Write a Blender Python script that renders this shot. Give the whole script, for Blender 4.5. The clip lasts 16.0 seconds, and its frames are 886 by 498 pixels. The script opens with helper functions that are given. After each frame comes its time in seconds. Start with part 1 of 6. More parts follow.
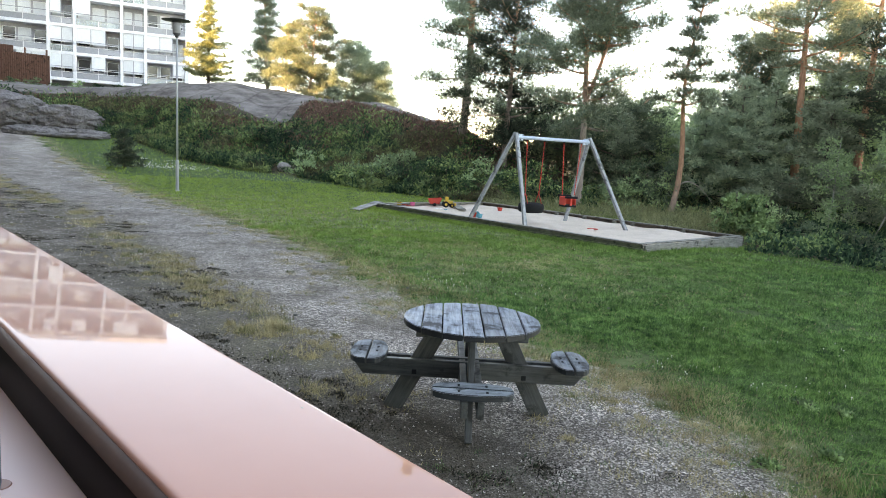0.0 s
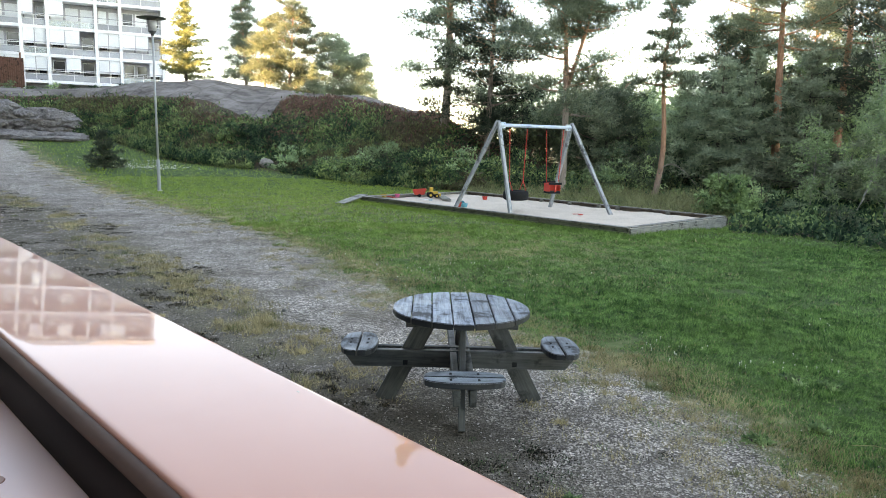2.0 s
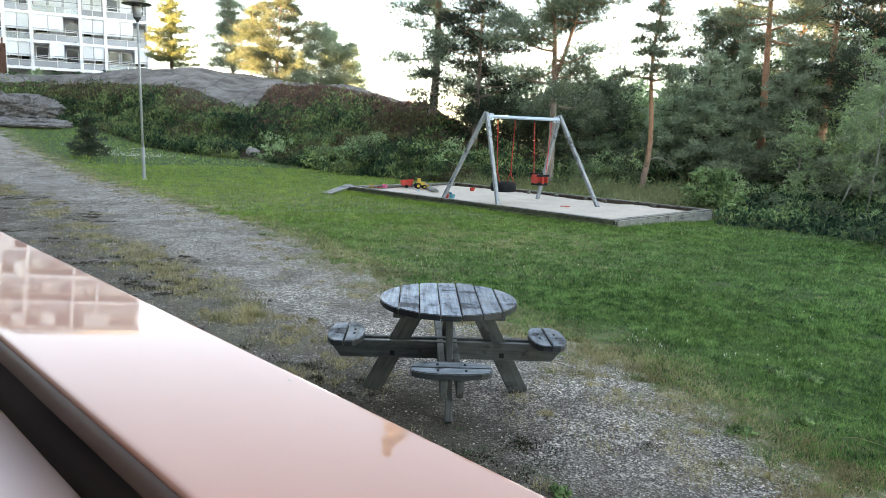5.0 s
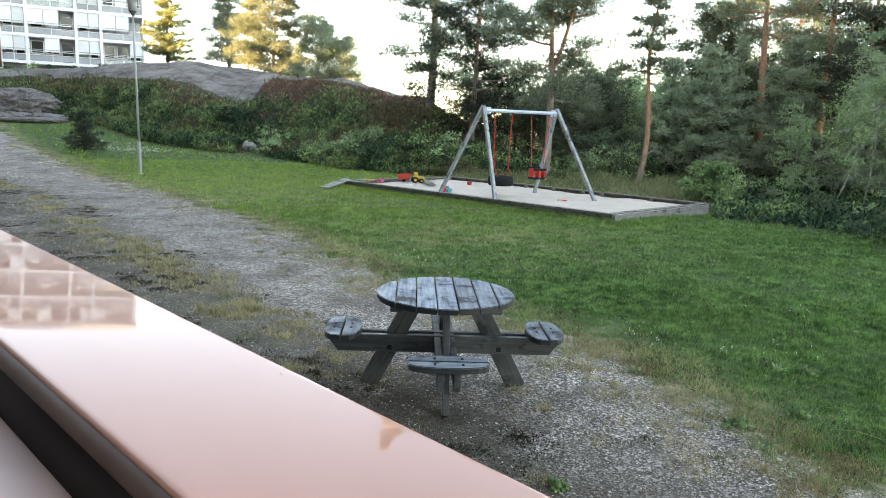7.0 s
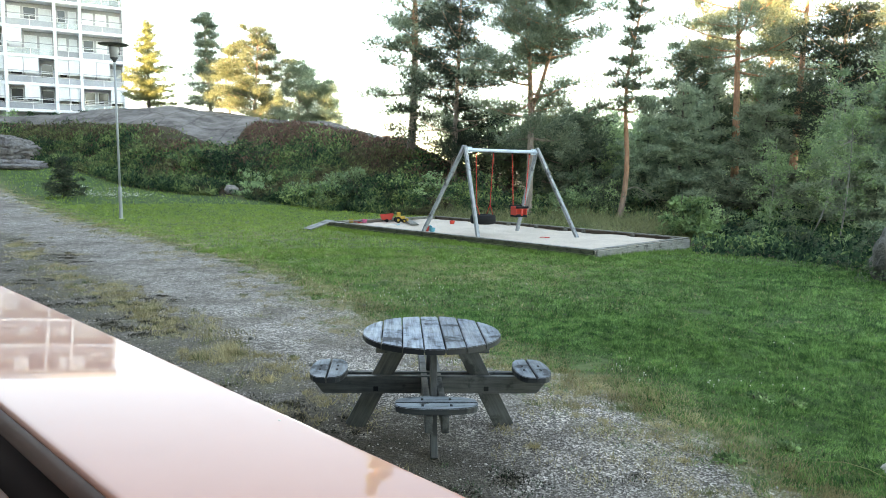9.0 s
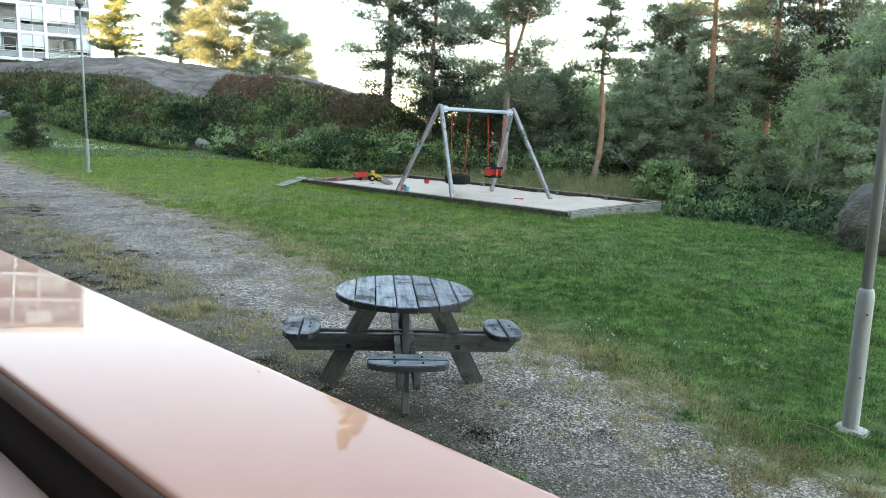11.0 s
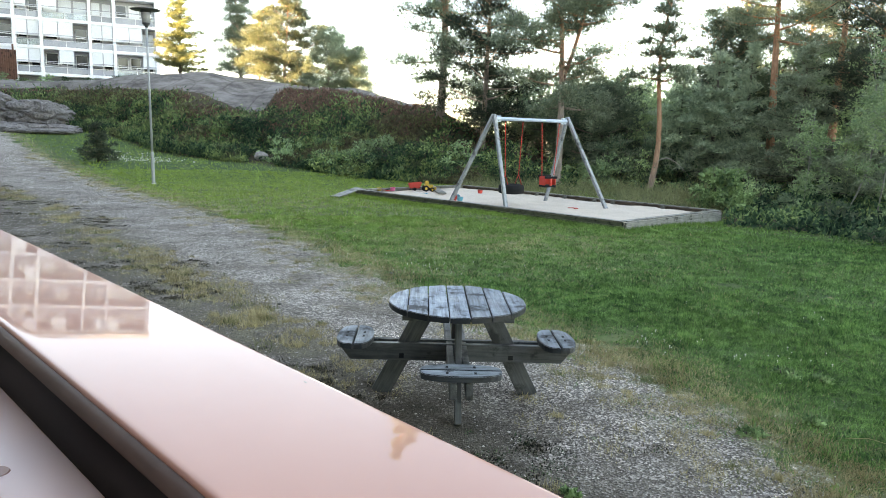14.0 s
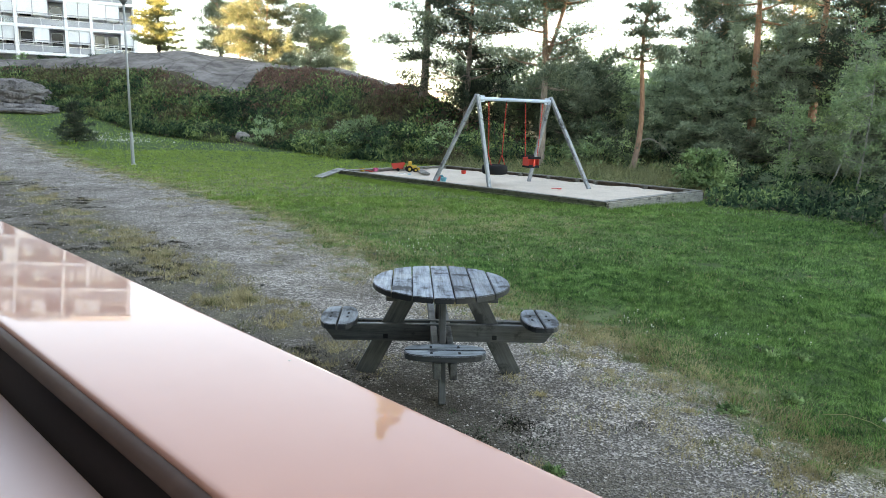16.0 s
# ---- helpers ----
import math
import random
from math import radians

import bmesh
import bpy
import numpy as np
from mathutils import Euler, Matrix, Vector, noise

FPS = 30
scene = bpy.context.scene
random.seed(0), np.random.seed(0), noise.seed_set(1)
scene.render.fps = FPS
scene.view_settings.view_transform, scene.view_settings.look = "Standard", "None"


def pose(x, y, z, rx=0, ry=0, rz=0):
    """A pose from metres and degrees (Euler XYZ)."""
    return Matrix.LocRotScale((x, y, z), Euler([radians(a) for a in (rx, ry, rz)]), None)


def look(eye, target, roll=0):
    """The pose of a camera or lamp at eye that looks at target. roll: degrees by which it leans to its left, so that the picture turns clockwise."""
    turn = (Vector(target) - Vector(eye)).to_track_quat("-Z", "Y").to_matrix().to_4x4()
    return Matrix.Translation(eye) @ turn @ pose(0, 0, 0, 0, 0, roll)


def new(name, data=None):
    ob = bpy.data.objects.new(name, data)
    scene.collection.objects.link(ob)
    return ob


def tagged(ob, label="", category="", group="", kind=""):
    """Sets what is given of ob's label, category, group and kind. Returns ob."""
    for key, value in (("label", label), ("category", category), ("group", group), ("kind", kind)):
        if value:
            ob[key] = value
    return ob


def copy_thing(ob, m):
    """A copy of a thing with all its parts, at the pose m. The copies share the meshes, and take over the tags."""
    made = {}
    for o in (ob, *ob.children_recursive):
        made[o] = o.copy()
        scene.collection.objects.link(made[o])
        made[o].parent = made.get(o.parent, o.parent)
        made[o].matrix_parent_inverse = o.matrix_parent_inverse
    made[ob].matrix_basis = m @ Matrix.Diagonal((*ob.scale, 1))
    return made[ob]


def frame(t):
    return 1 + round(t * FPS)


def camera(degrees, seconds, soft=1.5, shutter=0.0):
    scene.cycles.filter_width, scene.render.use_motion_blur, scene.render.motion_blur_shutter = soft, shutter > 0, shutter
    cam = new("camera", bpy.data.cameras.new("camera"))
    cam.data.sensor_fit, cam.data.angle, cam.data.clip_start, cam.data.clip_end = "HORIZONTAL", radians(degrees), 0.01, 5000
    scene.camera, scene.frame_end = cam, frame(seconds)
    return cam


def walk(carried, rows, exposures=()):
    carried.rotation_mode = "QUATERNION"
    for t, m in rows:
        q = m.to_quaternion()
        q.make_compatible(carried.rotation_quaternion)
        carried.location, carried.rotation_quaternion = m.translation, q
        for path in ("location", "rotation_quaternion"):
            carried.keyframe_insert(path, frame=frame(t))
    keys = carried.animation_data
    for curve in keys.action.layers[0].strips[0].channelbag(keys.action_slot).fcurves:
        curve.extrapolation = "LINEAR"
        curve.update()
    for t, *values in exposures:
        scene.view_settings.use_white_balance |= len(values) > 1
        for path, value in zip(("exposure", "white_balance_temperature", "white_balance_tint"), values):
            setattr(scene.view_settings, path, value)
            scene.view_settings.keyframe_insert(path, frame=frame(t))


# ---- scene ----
cam = camera(63.90, 16.0, soft=0.9)
PATH = [
    (0, (-0.0318, -0.1033, 1.9894), (-0.0345, 3.855, 1.4131), 3.53),
    (0.5, (-0.0245, -0.1129, 1.9878), (-0.0078, 3.8561, 1.4906), 3.35),
    (1, (-0.0376, -0.1089, 1.9852), (-0.1067, 3.8548, 1.4523), 2.17),
    (1.5, (-0.038, -0.1057, 1.9795), (-0.0149, 3.8533, 1.4088), 1.88),
    (2, (-0.0358, -0.0991, 1.9787), (0.0403, 3.8512, 1.3546), 1.66),
    (2.5, (-0.0385, -0.0879, 1.9705), (0.0972, 3.8504, 1.2837), 1.87),
    (3, (-0.0315, -0.0864, 1.9721), (0.1621, 3.8452, 1.2619), 1.89),
    (3.5, (-0.0376, -0.0872, 1.9724), (0.1244, 3.8463, 1.2642), 2.07),
    (6, (-0.0425, -0.0814, 1.9704), (0.1148, 3.8618, 1.3172), 2.36),
    (6.5, (-0.0413, -0.077, 1.9679), (0.1386, 3.8619, 1.2947), 2.24),
    (7, (-0.0391, -0.0803, 1.9696), (0.1287, 3.8542, 1.268), 2.20),
    (7.5, (-0.0448, -0.0793, 1.9672), (0.145, 3.8465, 1.224), 2.32),
    (8, (-0.0415, -0.0757, 1.9635), (0.0988, 3.8707, 1.3261), 2.01),
    (8.2, (-0.035, -0.0681, 1.9602), (0.3482, 3.869, 1.3655), 1.28),
    (8.5, (-0.0511, -0.0534, 1.96), (0.2875, 3.8914, 1.3908), 1.34),
    (8.7, (-0.0461, -0.0666, 1.9608), (0.1985, 3.876, 1.3318), 1.17),
    (9, (-0.0498, -0.0756, 1.969), (0.2064, 3.887, 1.4876), 1.26),
    (9.2, (-0.049, -0.0727, 1.9614), (0.2827, 3.883, 1.4692), 0.86),
    (9.5, (-0.0577, -0.0769, 1.9707), (0.3441, 3.8624, 1.4041), 2.28),
    (10, (-0.0522, -0.0883, 1.9665), (0.3819, 3.8313, 1.2967), 2.68),
    (10.2, (-0.0535, -0.0877, 1.9685), (0.3475, 3.8299, 1.2676), 2.98),
    (12.3, (-0.0474, -0.0881, 1.9705), (0.3975, 3.8289, 1.2922), 1.89),
    (12.5, (-0.0447, -0.092, 1.978), (0.4032, 3.8374, 1.3789), 2.06),
    (12.8, (-0.0446, -0.0962, 1.9816), (0.3615, 3.8404, 1.3989), 0.98),
    (13, (-0.0336, -0.1081, 1.9785), (0.2805, 3.8396, 1.4152), 1.00),
    (13.3, (-0.05, -0.0876, 1.9774), (0.0139, 3.868, 1.3849), 0.98),
    (13.5, (-0.0534, -0.0837, 1.975), (-0.0355, 3.8629, 1.3241), 0.93),
    (13.7, (-0.0545, -0.0821, 1.9728), (-0.0105, 3.8581, 1.2857), 0.98),
    (14, (-0.0453, -0.0953, 1.9747), (0.0599, 3.8488, 1.3166), 1.81),
    (14.5, (-0.0482, -0.0979, 1.9748), (0.0787, 3.8462, 1.3204), 2.12),
    (15, (-0.0478, -0.0954, 1.9715), (0.0825, 3.8441, 1.2911), 1.86),
    (15.5, (-0.047, -0.0964, 1.9724), (0.0656, 3.8375, 1.257), 1.92),
    (16, (-0.0465, -0.0879, 1.9698), (0.1541, 3.8339, 1.2086), 1.89),
]
walk(cam, [(t, look(eye, target, roll)) for t, eye, target, roll in PATH],
     [(0, 4.28, 11800, 16), (3.5, 4.36, 11800, 13), (7.5, 4.37, 11800, 12), (9, 4.48, 11600, 8), (10, 4.38, 11600, 8), (12.5, 4.50, 11600, 7), (13, 4.52, 11700, 9), (13.5, 4.45, 11800, 12), (16, 4.34, 11800, 12)])

# ---------- sky, sun, exposure ----------
SUN_AZ, SUN_EL = -119.0, 14.0          # degrees clockwise from +y, degrees up
world = bpy.data.worlds.new("evening_sky")
scene.world = world
world.use_nodes = True
wn = world.node_tree
sky = wn.nodes.new("ShaderNodeTexSky")
sky.sky_type = 'NISHITA'
sky.sun_disc = False
sky.sun_elevation = radians(SUN_EL)
sky.sun_rotation = radians(SUN_AZ)
sky.air_density, sky.dust_density, sky.ozone_density = 0.55, 0.12, 0.6
wn.nodes["Background"].inputs["Strength"].default_value = 0.092
wn.links.new(sky.outputs[0], wn.nodes["Background"].inputs["Color"])

sun_data = bpy.data.lights.new("sun", 'SUN')
sun_data.energy, sun_data.angle, sun_data.color = 3.4, radians(0.6), (1.0, 0.75, 0.50)
sun = new("sun", sun_data)
a, e = radians(SUN_AZ), radians(SUN_EL)
sun_dir = Vector((math.sin(a) * math.cos(e), math.cos(a) * math.cos(e), math.sin(e)))
sun.matrix_world = look(sun_dir * 100, (0, 0, 0))

# ---------- materials ----------


def nodes_of(name):
    m = bpy.data.materials.new(name)
    m.use_nodes = True
    nt = m.node_tree
    return m, nt, nt.nodes["Principled BSDF"]


def noise_node(nt, vec, scale, detail=4.0, rough=0.6):
    n = nt.nodes.new("ShaderNodeTexNoise")
    n.inputs["Scale"].default_value = scale
    n.inputs["Detail"].default_value = detail
    n.inputs["Roughness"].default_value = rough
    if vec is not None:
        nt.links.new(vec, n.inputs["Vector"])
    return n.outputs["Fac"]


def ramp_node(nt, fac, stops):
    r = nt.nodes.new("ShaderNodeValToRGB")
    el = r.color_ramp.elements
    while len(el) < len(stops):
        el.new(0.5)
    for k, (p, c) in zip(el, stops):
        k.position = p
        k.color = (*c, 1.0) if len(c) == 3 else c
    nt.links.new(fac, r.inputs["Fac"])
    return r.outputs["Color"]


def mix_node(nt, fac, a_, b_, kind='MIX'):
    m = nt.nodes.new("ShaderNodeMix")
    m.data_type, m.blend_type = 'RGBA', kind
    for sock, v in ((m.inputs[0], fac), (m.inputs[6], a_), (m.inputs[7], b_)):
        if isinstance(v, (int, float)):
            sock.default_value = v
        elif isinstance(v, tuple):
            sock.default_value = (*v, 1.0)
        else:
            nt.links.new(v, sock)
    return m.outputs[2]


def math_node(nt, op, a_, b_=0.0, clamp=False):
    m = nt.nodes.new("ShaderNodeMath")
    m.operation, m.use_clamp = op, clamp
    for sock, v in ((m.inputs[0], a_), (m.inputs[1], b_)):
        if isinstance(v, (int, float)):
            sock.default_value = v
        else:
            nt.links.new(v, sock)
    return m.outputs[0]


def bump_node(nt, bsdf, height, strength, dist):
    b = nt.nodes.new("ShaderNodeBump")
    b.inputs["Strength"].default_value = strength
    b.inputs["Distance"].default_value = dist
    nt.links.new(height, b.inputs["Height"])
    nt.links.new(b.outputs[0], bsdf.inputs["Normal"])


def coords(nt, kind="Object", scale=None):
    c = nt.nodes.new("ShaderNodeTexCoord").outputs[kind]
    if scale:
        mp = nt.nodes.new("ShaderNodeMapping")
        mp.inputs["Scale"].default_value = scale
        nt.links.new(c, mp.inputs["Vector"])
        c = mp.outputs[0]
    return c


def surface(name, dark, light, scale, rough=0.6, metal=0.0, bump=0.3, dist=0.01, stretch=None, scale2=None, vary=0.0, coat=0.0):
    """A two-scale noise surface between two colours."""
    m, nt, b = nodes_of(name)
    v = coords(nt, "Object", stretch)
    f1 = noise_node(nt, v, scale, 6.0)
    f2 = noise_node(nt, v, scale2 or scale * 7.3, 5.0)
    c1 = ramp_node(nt, f1, [(0.3, dark), (0.7, light)])
    mid = tuple((p + q) / 2 for p, q in zip(dark, light))
    c2 = ramp_node(nt, f2, [(0.25, tuple(x * 0.62 for x in mid)), (0.75, tuple(min(1, x * 1.3) for x in mid))])
    col = mix_node(nt, 0.45, c1, c2)
    if vary:
        oi = nt.nodes.new("ShaderNodeObjectInfo")
        hs = nt.nodes.new("ShaderNodeHueSaturation")
        nt.links.new(col, hs.inputs["Color"])
        val = math_node(nt, 'MULTIPLY_ADD', oi.outputs["Random"], 2 * vary)
        val.node.inputs[2].default_value = 1 - vary
        nt.links.new(val, hs.inputs["Value"])
        col = hs.outputs[0]
    nt.links.new(col, b.inputs["Base Color"])
    b.inputs["Roughness"].default_value = rough
    b.inputs["Metallic"].default_value = metal
    b.inputs["Coat Weight"].default_value = coat
    if bump:
        bump_node(nt, b, math_node(nt, 'ADD', f1, math_node(nt, 'MULTIPLY', f2, 0.6)), bump, dist)
    return m


def plain(name, col, rough=0.5, metal=0.0, coat=0.0):
    """A nearly even paint or plastic with faint blotches."""
    return surface(name, tuple(c * 0.9 for c in col), tuple(min(1, c * 1.06) for c in col), 6.0, rough, metal, 0.05, 0.003, coat=coat)


def leafy(name, dark, light, trans=0.35, vary=0.38, rough=0.55):
    """Leaves or needles: colour by island and by plant, some light shining through."""
    m, nt, b = nodes_of(name)
    g = nt.nodes.new("ShaderNodeNewGeometry")
    oi = nt.nodes.new("ShaderNodeObjectInfo")
    f = noise_node(nt, coords(nt, "Object"), 0.9, 3.0)
    f = math_node(nt, 'ADD', math_node(nt, 'MULTIPLY', f, 0.55), math_node(nt, 'MULTIPLY', noise_node(nt, coords(nt, "Object"), 3.1, 2.0), 0.45))
    fac = math_node(nt, 'ADD', math_node(nt, 'MULTIPLY', g.outputs["Random Per Island"], 0.24), math_node(nt, 'MULTIPLY', f, 1.1))
    col = ramp_node(nt, fac, [(0.46, dark), (0.86, light)])
    hs = nt.nodes.new("ShaderNodeHueSaturation")
    val = math_node(nt, 'MULTIPLY_ADD', oi.outputs["Random"], 2 * vary)
    val.node.inputs[2].default_value = 1 - vary
    nt.links.new(val, hs.inputs["Value"])
    nt.links.new(col, hs.inputs["Color"])
    nt.links.new(hs.outputs[0], b.inputs["Base Color"])
    b.inputs["Roughness"].default_value = rough
    b.inputs["Specular IOR Level"].default_value = 0.25
    tr = nt.nodes.new("ShaderNodeBsdfTranslucent")
    nt.links.new(hs.outputs[0], tr.inputs["Color"])
    mx = nt.nodes.new("ShaderNodeMixShader")
    mx.inputs[0].default_value = trans
    nt.links.new(b.outputs[0], mx.inputs[1])
    nt.links.new(tr.outputs[0], mx.inputs[2])
    nt.links.new(mx.outputs[0], nt.nodes["Material Output"].inputs["Surface"])
    return m


def weathered_wood(name, dark, light, axis, vary=0.15, rim=0.0):
    """Grey weathered boards; the grain runs along the object's axis 0, 1 or 2."""
    st = [14.0, 14.0, 14.0]
    st[axis] = 0.9
    m, nt, b = nodes_of(name)
    v = coords(nt, "Object", st)
    f1 = noise_node(nt, v, 3.0, 8.0, 0.7)
    f2 = noise_node(nt, coords(nt), 9.0, 3.0)
    col = mix_node(nt, 0.28, ramp_node(nt, f1, [(0.36, dark), (0.60, light)]), ramp_node(nt, f2, [(0.36, dark), (0.64, light)]))
    oi = nt.nodes.new("ShaderNodeObjectInfo")
    # damp stains and knots, different on every board
    sh = nt.nodes.new("ShaderNodeVectorMath")
    sh.operation = 'ADD'
    nt.links.new(coords(nt), sh.inputs[0])
    nt.links.new(oi.outputs["Random"], sh.inputs[1])
    f3 = noise_node(nt, sh.outputs[0], 4.5, 5.0, 0.65)
    col = mix_node(nt, ramp_node(nt, f3, [(0.55, (0, 0, 0)), (0.63, (0.9, 0.9, 0.9))]), col, tuple(x * 0.5 for x in dark))
    hs = nt.nodes.new("ShaderNodeHueSaturation")
    val = math_node(nt, 'MULTIPLY_ADD', oi.outputs["Random"], 2 * vary)
    val.node.inputs[2].default_value = 1 - vary
    nt.links.new(val, hs.inputs["Value"])
    nt.links.new(col, hs.inputs["Color"])
    col = hs.outputs[0]
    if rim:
        # upright faces come out darker than level ones
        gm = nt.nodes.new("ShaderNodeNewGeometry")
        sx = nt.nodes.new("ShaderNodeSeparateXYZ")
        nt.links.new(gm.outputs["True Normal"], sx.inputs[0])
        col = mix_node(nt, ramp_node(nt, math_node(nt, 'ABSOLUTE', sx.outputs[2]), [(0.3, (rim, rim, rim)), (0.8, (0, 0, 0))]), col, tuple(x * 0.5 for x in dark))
    nt.links.new(col, b.inputs["Base Color"])
    nt.links.new(ramp_node(nt, f3, [(0.4, (0.36, 0.36, 0.36)), (0.62, (0.7, 0.7, 0.7))]), b.inputs["Roughness"])
    b.inputs["Specular IOR Level"].default_value = 0.45
    bump_node(nt, b, f1, 0.35, 0.005)
    return m


# ---------- mesh helpers ----------


def put_mesh(name, verts, faces, material, parent=None, label="", smooth=False):
    me = bpy.data.meshes.new(name)
    me.from_pydata([tuple(map(float, v)) for v in verts], [], [tuple(map(int, f)) for f in faces])
    if smooth:
        me.shade_smooth()
    if material is not None:
        me.materials.append(material)
    ob = new(name, me)
    if parent is not None:
        ob.parent = parent
    if label:
        ob["label"] = label
    return ob


def bulk_mesh(name, verts, tri, material, parent=None, smooth=False):
    """A large triangle mesh from arrays."""
    verts, tri = np.asarray(verts, np.float32).reshape(-1, 3), np.asarray(tri, np.int32).reshape(-1, 3)
    me = bpy.data.meshes.new(name)
    me.vertices.add(len(verts))
    me.vertices.foreach_set("co", verts.ravel())
    me.loops.add(tri.size)
    me.loops.foreach_set("vertex_index", tri.ravel())
    me.polygons.add(len(tri))
    me.polygons.foreach_set("loop_start", np.arange(0, tri.size, 3, dtype=np.int32))
    me.polygons.foreach_set("loop_total", np.full(len(tri), 3, np.int32))
    me.update(calc_edges=True)
    me.validate()
    if smooth:
        me.shade_smooth()
    me.materials.append(material)
    ob = new(name, me)
    if parent is not None:
        ob.parent = parent
    return ob


def part(name, bm, material, parent=None, label="", smooth=False):
    me = bpy.data.meshes.new(name)
    bm.to_mesh(me)
    bm.free()
    if smooth:
        me.shade_smooth()
    me.materials.append(material)
    ob = new(name, me)
    if parent is not None:
        ob.parent = parent
    if label:
        ob["label"] = label
    return ob


def empty(name, x=0, y=0, z=0, rz=0.0):
    ob = new(name)
    ob.matrix_basis = pose(x, y, z, 0, 0, rz)
    return ob


def box_bm(sx, sy, sz, at=(0, 0, 0), rot=None, bevel=0.0, bm=None):
    """A box of the given sizes with its centre at the place; adds to bm when given."""
    out = bm or bmesh.new()
    m = Matrix.Translation(at) @ (rot or Matrix()) @ Matrix.Diagonal((sx, sy, sz, 1))
    made = bmesh.ops.create_cube(out, size=1.0, matrix=m)["verts"]
    if bevel:
        ed = list({ed for v in made for ed in v.link_edges})
        bmesh.ops.bevel(out, geom=ed, offset=bevel, segments=2, affect='EDGES', profile=0.6)
    return out


def tube_arrays(points, radii, sides=8):
    """Vertices and triangles of a tapered tube along points."""
    pts = np.asarray(points, float)
    rad = np.asarray(radii, float)
    tang = np.gradient(pts, axis=0)
    tang /= np.linalg.norm(tang, axis=1)[:, None] + 1e-9
    ref = np.where(np.abs(tang[:, 2:3]) > 0.9, np.array([[1.0, 0, 0]]), np.array([[0, 0, 1.0]]))
    s = np.cross(tang, ref)
    s /= np.linalg.norm(s, axis=1)[:, None] + 1e-9
    w = np.cross(s, tang)
    ang = np.linspace(0, 2 * np.pi, sides, endpoint=False)
    v = pts[:, None] + rad[:, None, None] * (np.cos(ang)[None, :, None] * s[:, None] + np.sin(ang)[None, :, None] * w[:, None])
    n = len(pts)
    i, k = np.meshgrid(np.arange(n - 1), np.arange(sides), indexing='ij')
    p, q = (i * sides + k).ravel(), (i * sides + (k + 1) % sides).ravel()
    tri = np.concatenate([np.stack([p, q, q + sides], 1), np.stack([p, q + sides, p + sides], 1)])
    v = v.reshape(-1, 3)
    ends = np.array([[0, k2 + 1, k2] for k2 in range(1, sides - 1)] + [[(n - 1) * sides, (n - 1) * sides + k2, (n - 1) * sides + k2 + 1] for k2 in range(1, sides - 1)])
    return v, np.concatenate([tri, ends])


def joined(pieces):
    vs, ts, base = [], [], 0
    for v, t in pieces:
        vs.append(v)
        ts.append(np.asarray(t) + base)
        base += len(v)
    return np.concatenate(vs), np.concatenate(ts)


def tube(name, points, radii, material, parent=None, label="", sides=8, smooth=True):
    v, t = tube_arrays(points, radii, sides)
    ob = bulk_mesh(name, v, t, material, parent, smooth)
    if label:
        ob["label"] = label
    return ob


def unit(v):
    return v / (np.linalg.norm(v, axis=-1, keepdims=True) + 1e-9)


def blade_arrays(base, ways, length, width, rng):
    """One narrow triangle a blade."""
    side = unit(np.cross(ways, rng.normal(size=base.shape)))
    v = np.stack([base - side * (width / 2)[:, None], base + side * (width / 2)[:, None], base + ways * length[:, None]], 1)
    return v.reshape(-1, 3), np.arange(3 * len(base)).reshape(-1, 3)


def leaf_arrays(base, ways, length, width, rng):
    """A folded diamond a leaf: two triangles."""
    side = unit(np.cross(ways, rng.normal(size=base.shape)))
    up = np.cross(side, ways)
    mid = base + ways * (length * 0.5)[:, None] + up * (length * 0.08)[:, None]
    v = np.stack([base, mid - side * (width / 2)[:, None], base + ways * length[:, None], mid + side * (width / 2)[:, None]], 1)
    i = np.arange(len(base))[:, None] * 4
    return v.reshape(-1, 3), np.concatenate([i + [0, 1, 2], i + [0, 2, 3]])


def az(deg, d, z=0.0):
    """A place at a compass direction (degrees clockwise from +y) and distance."""
    return np.array([math.sin(radians(deg)) * d, math.cos(radians(deg)) * d, z])


# ---------- shape of the land ----------
HILL_AZ = [-60, -40, -29, -24, -20.5, -16.6, -13.4, -10.5, -6.2, -4, -1.8, 0.5, 2.8, 6, 10, 20, 45, 70]
HILL_FOOT = [47, 47, 46, 43.8, 37.2, 34.6, 33.6, 32, 28.5, 28, 27, 26.6, 26.2, 26, 25.5, 26, 27, 27]
HILL_TOP = [54, 54, 54, 54, 54, 54, 54, 50, 45, 42, 39, 37, 35, 34, 34, 36, 36, 36]
HILL_H = [4.6, 4.4, 4.25, 4.47, 4.95, 5.37, 5.2, 4.73, 4.28, 3.95, 3.43, 2.99, 2.05, 1.1, 0.8, 0.7, 0.8, 0.8]


def smooth01(t):
    t = np.clip(t, 0, 1)
    return t * t * (3 - 2 * t)


def wave(x, y, k):
    return (np.sin(x * 0.9 * k + 1.3) * np.cos(y * 1.1 * k + 0.4) + 0.5 * np.sin((x + y) * 2.1 * k + 2.0) * np.cos((x - y) * 1.7 * k))


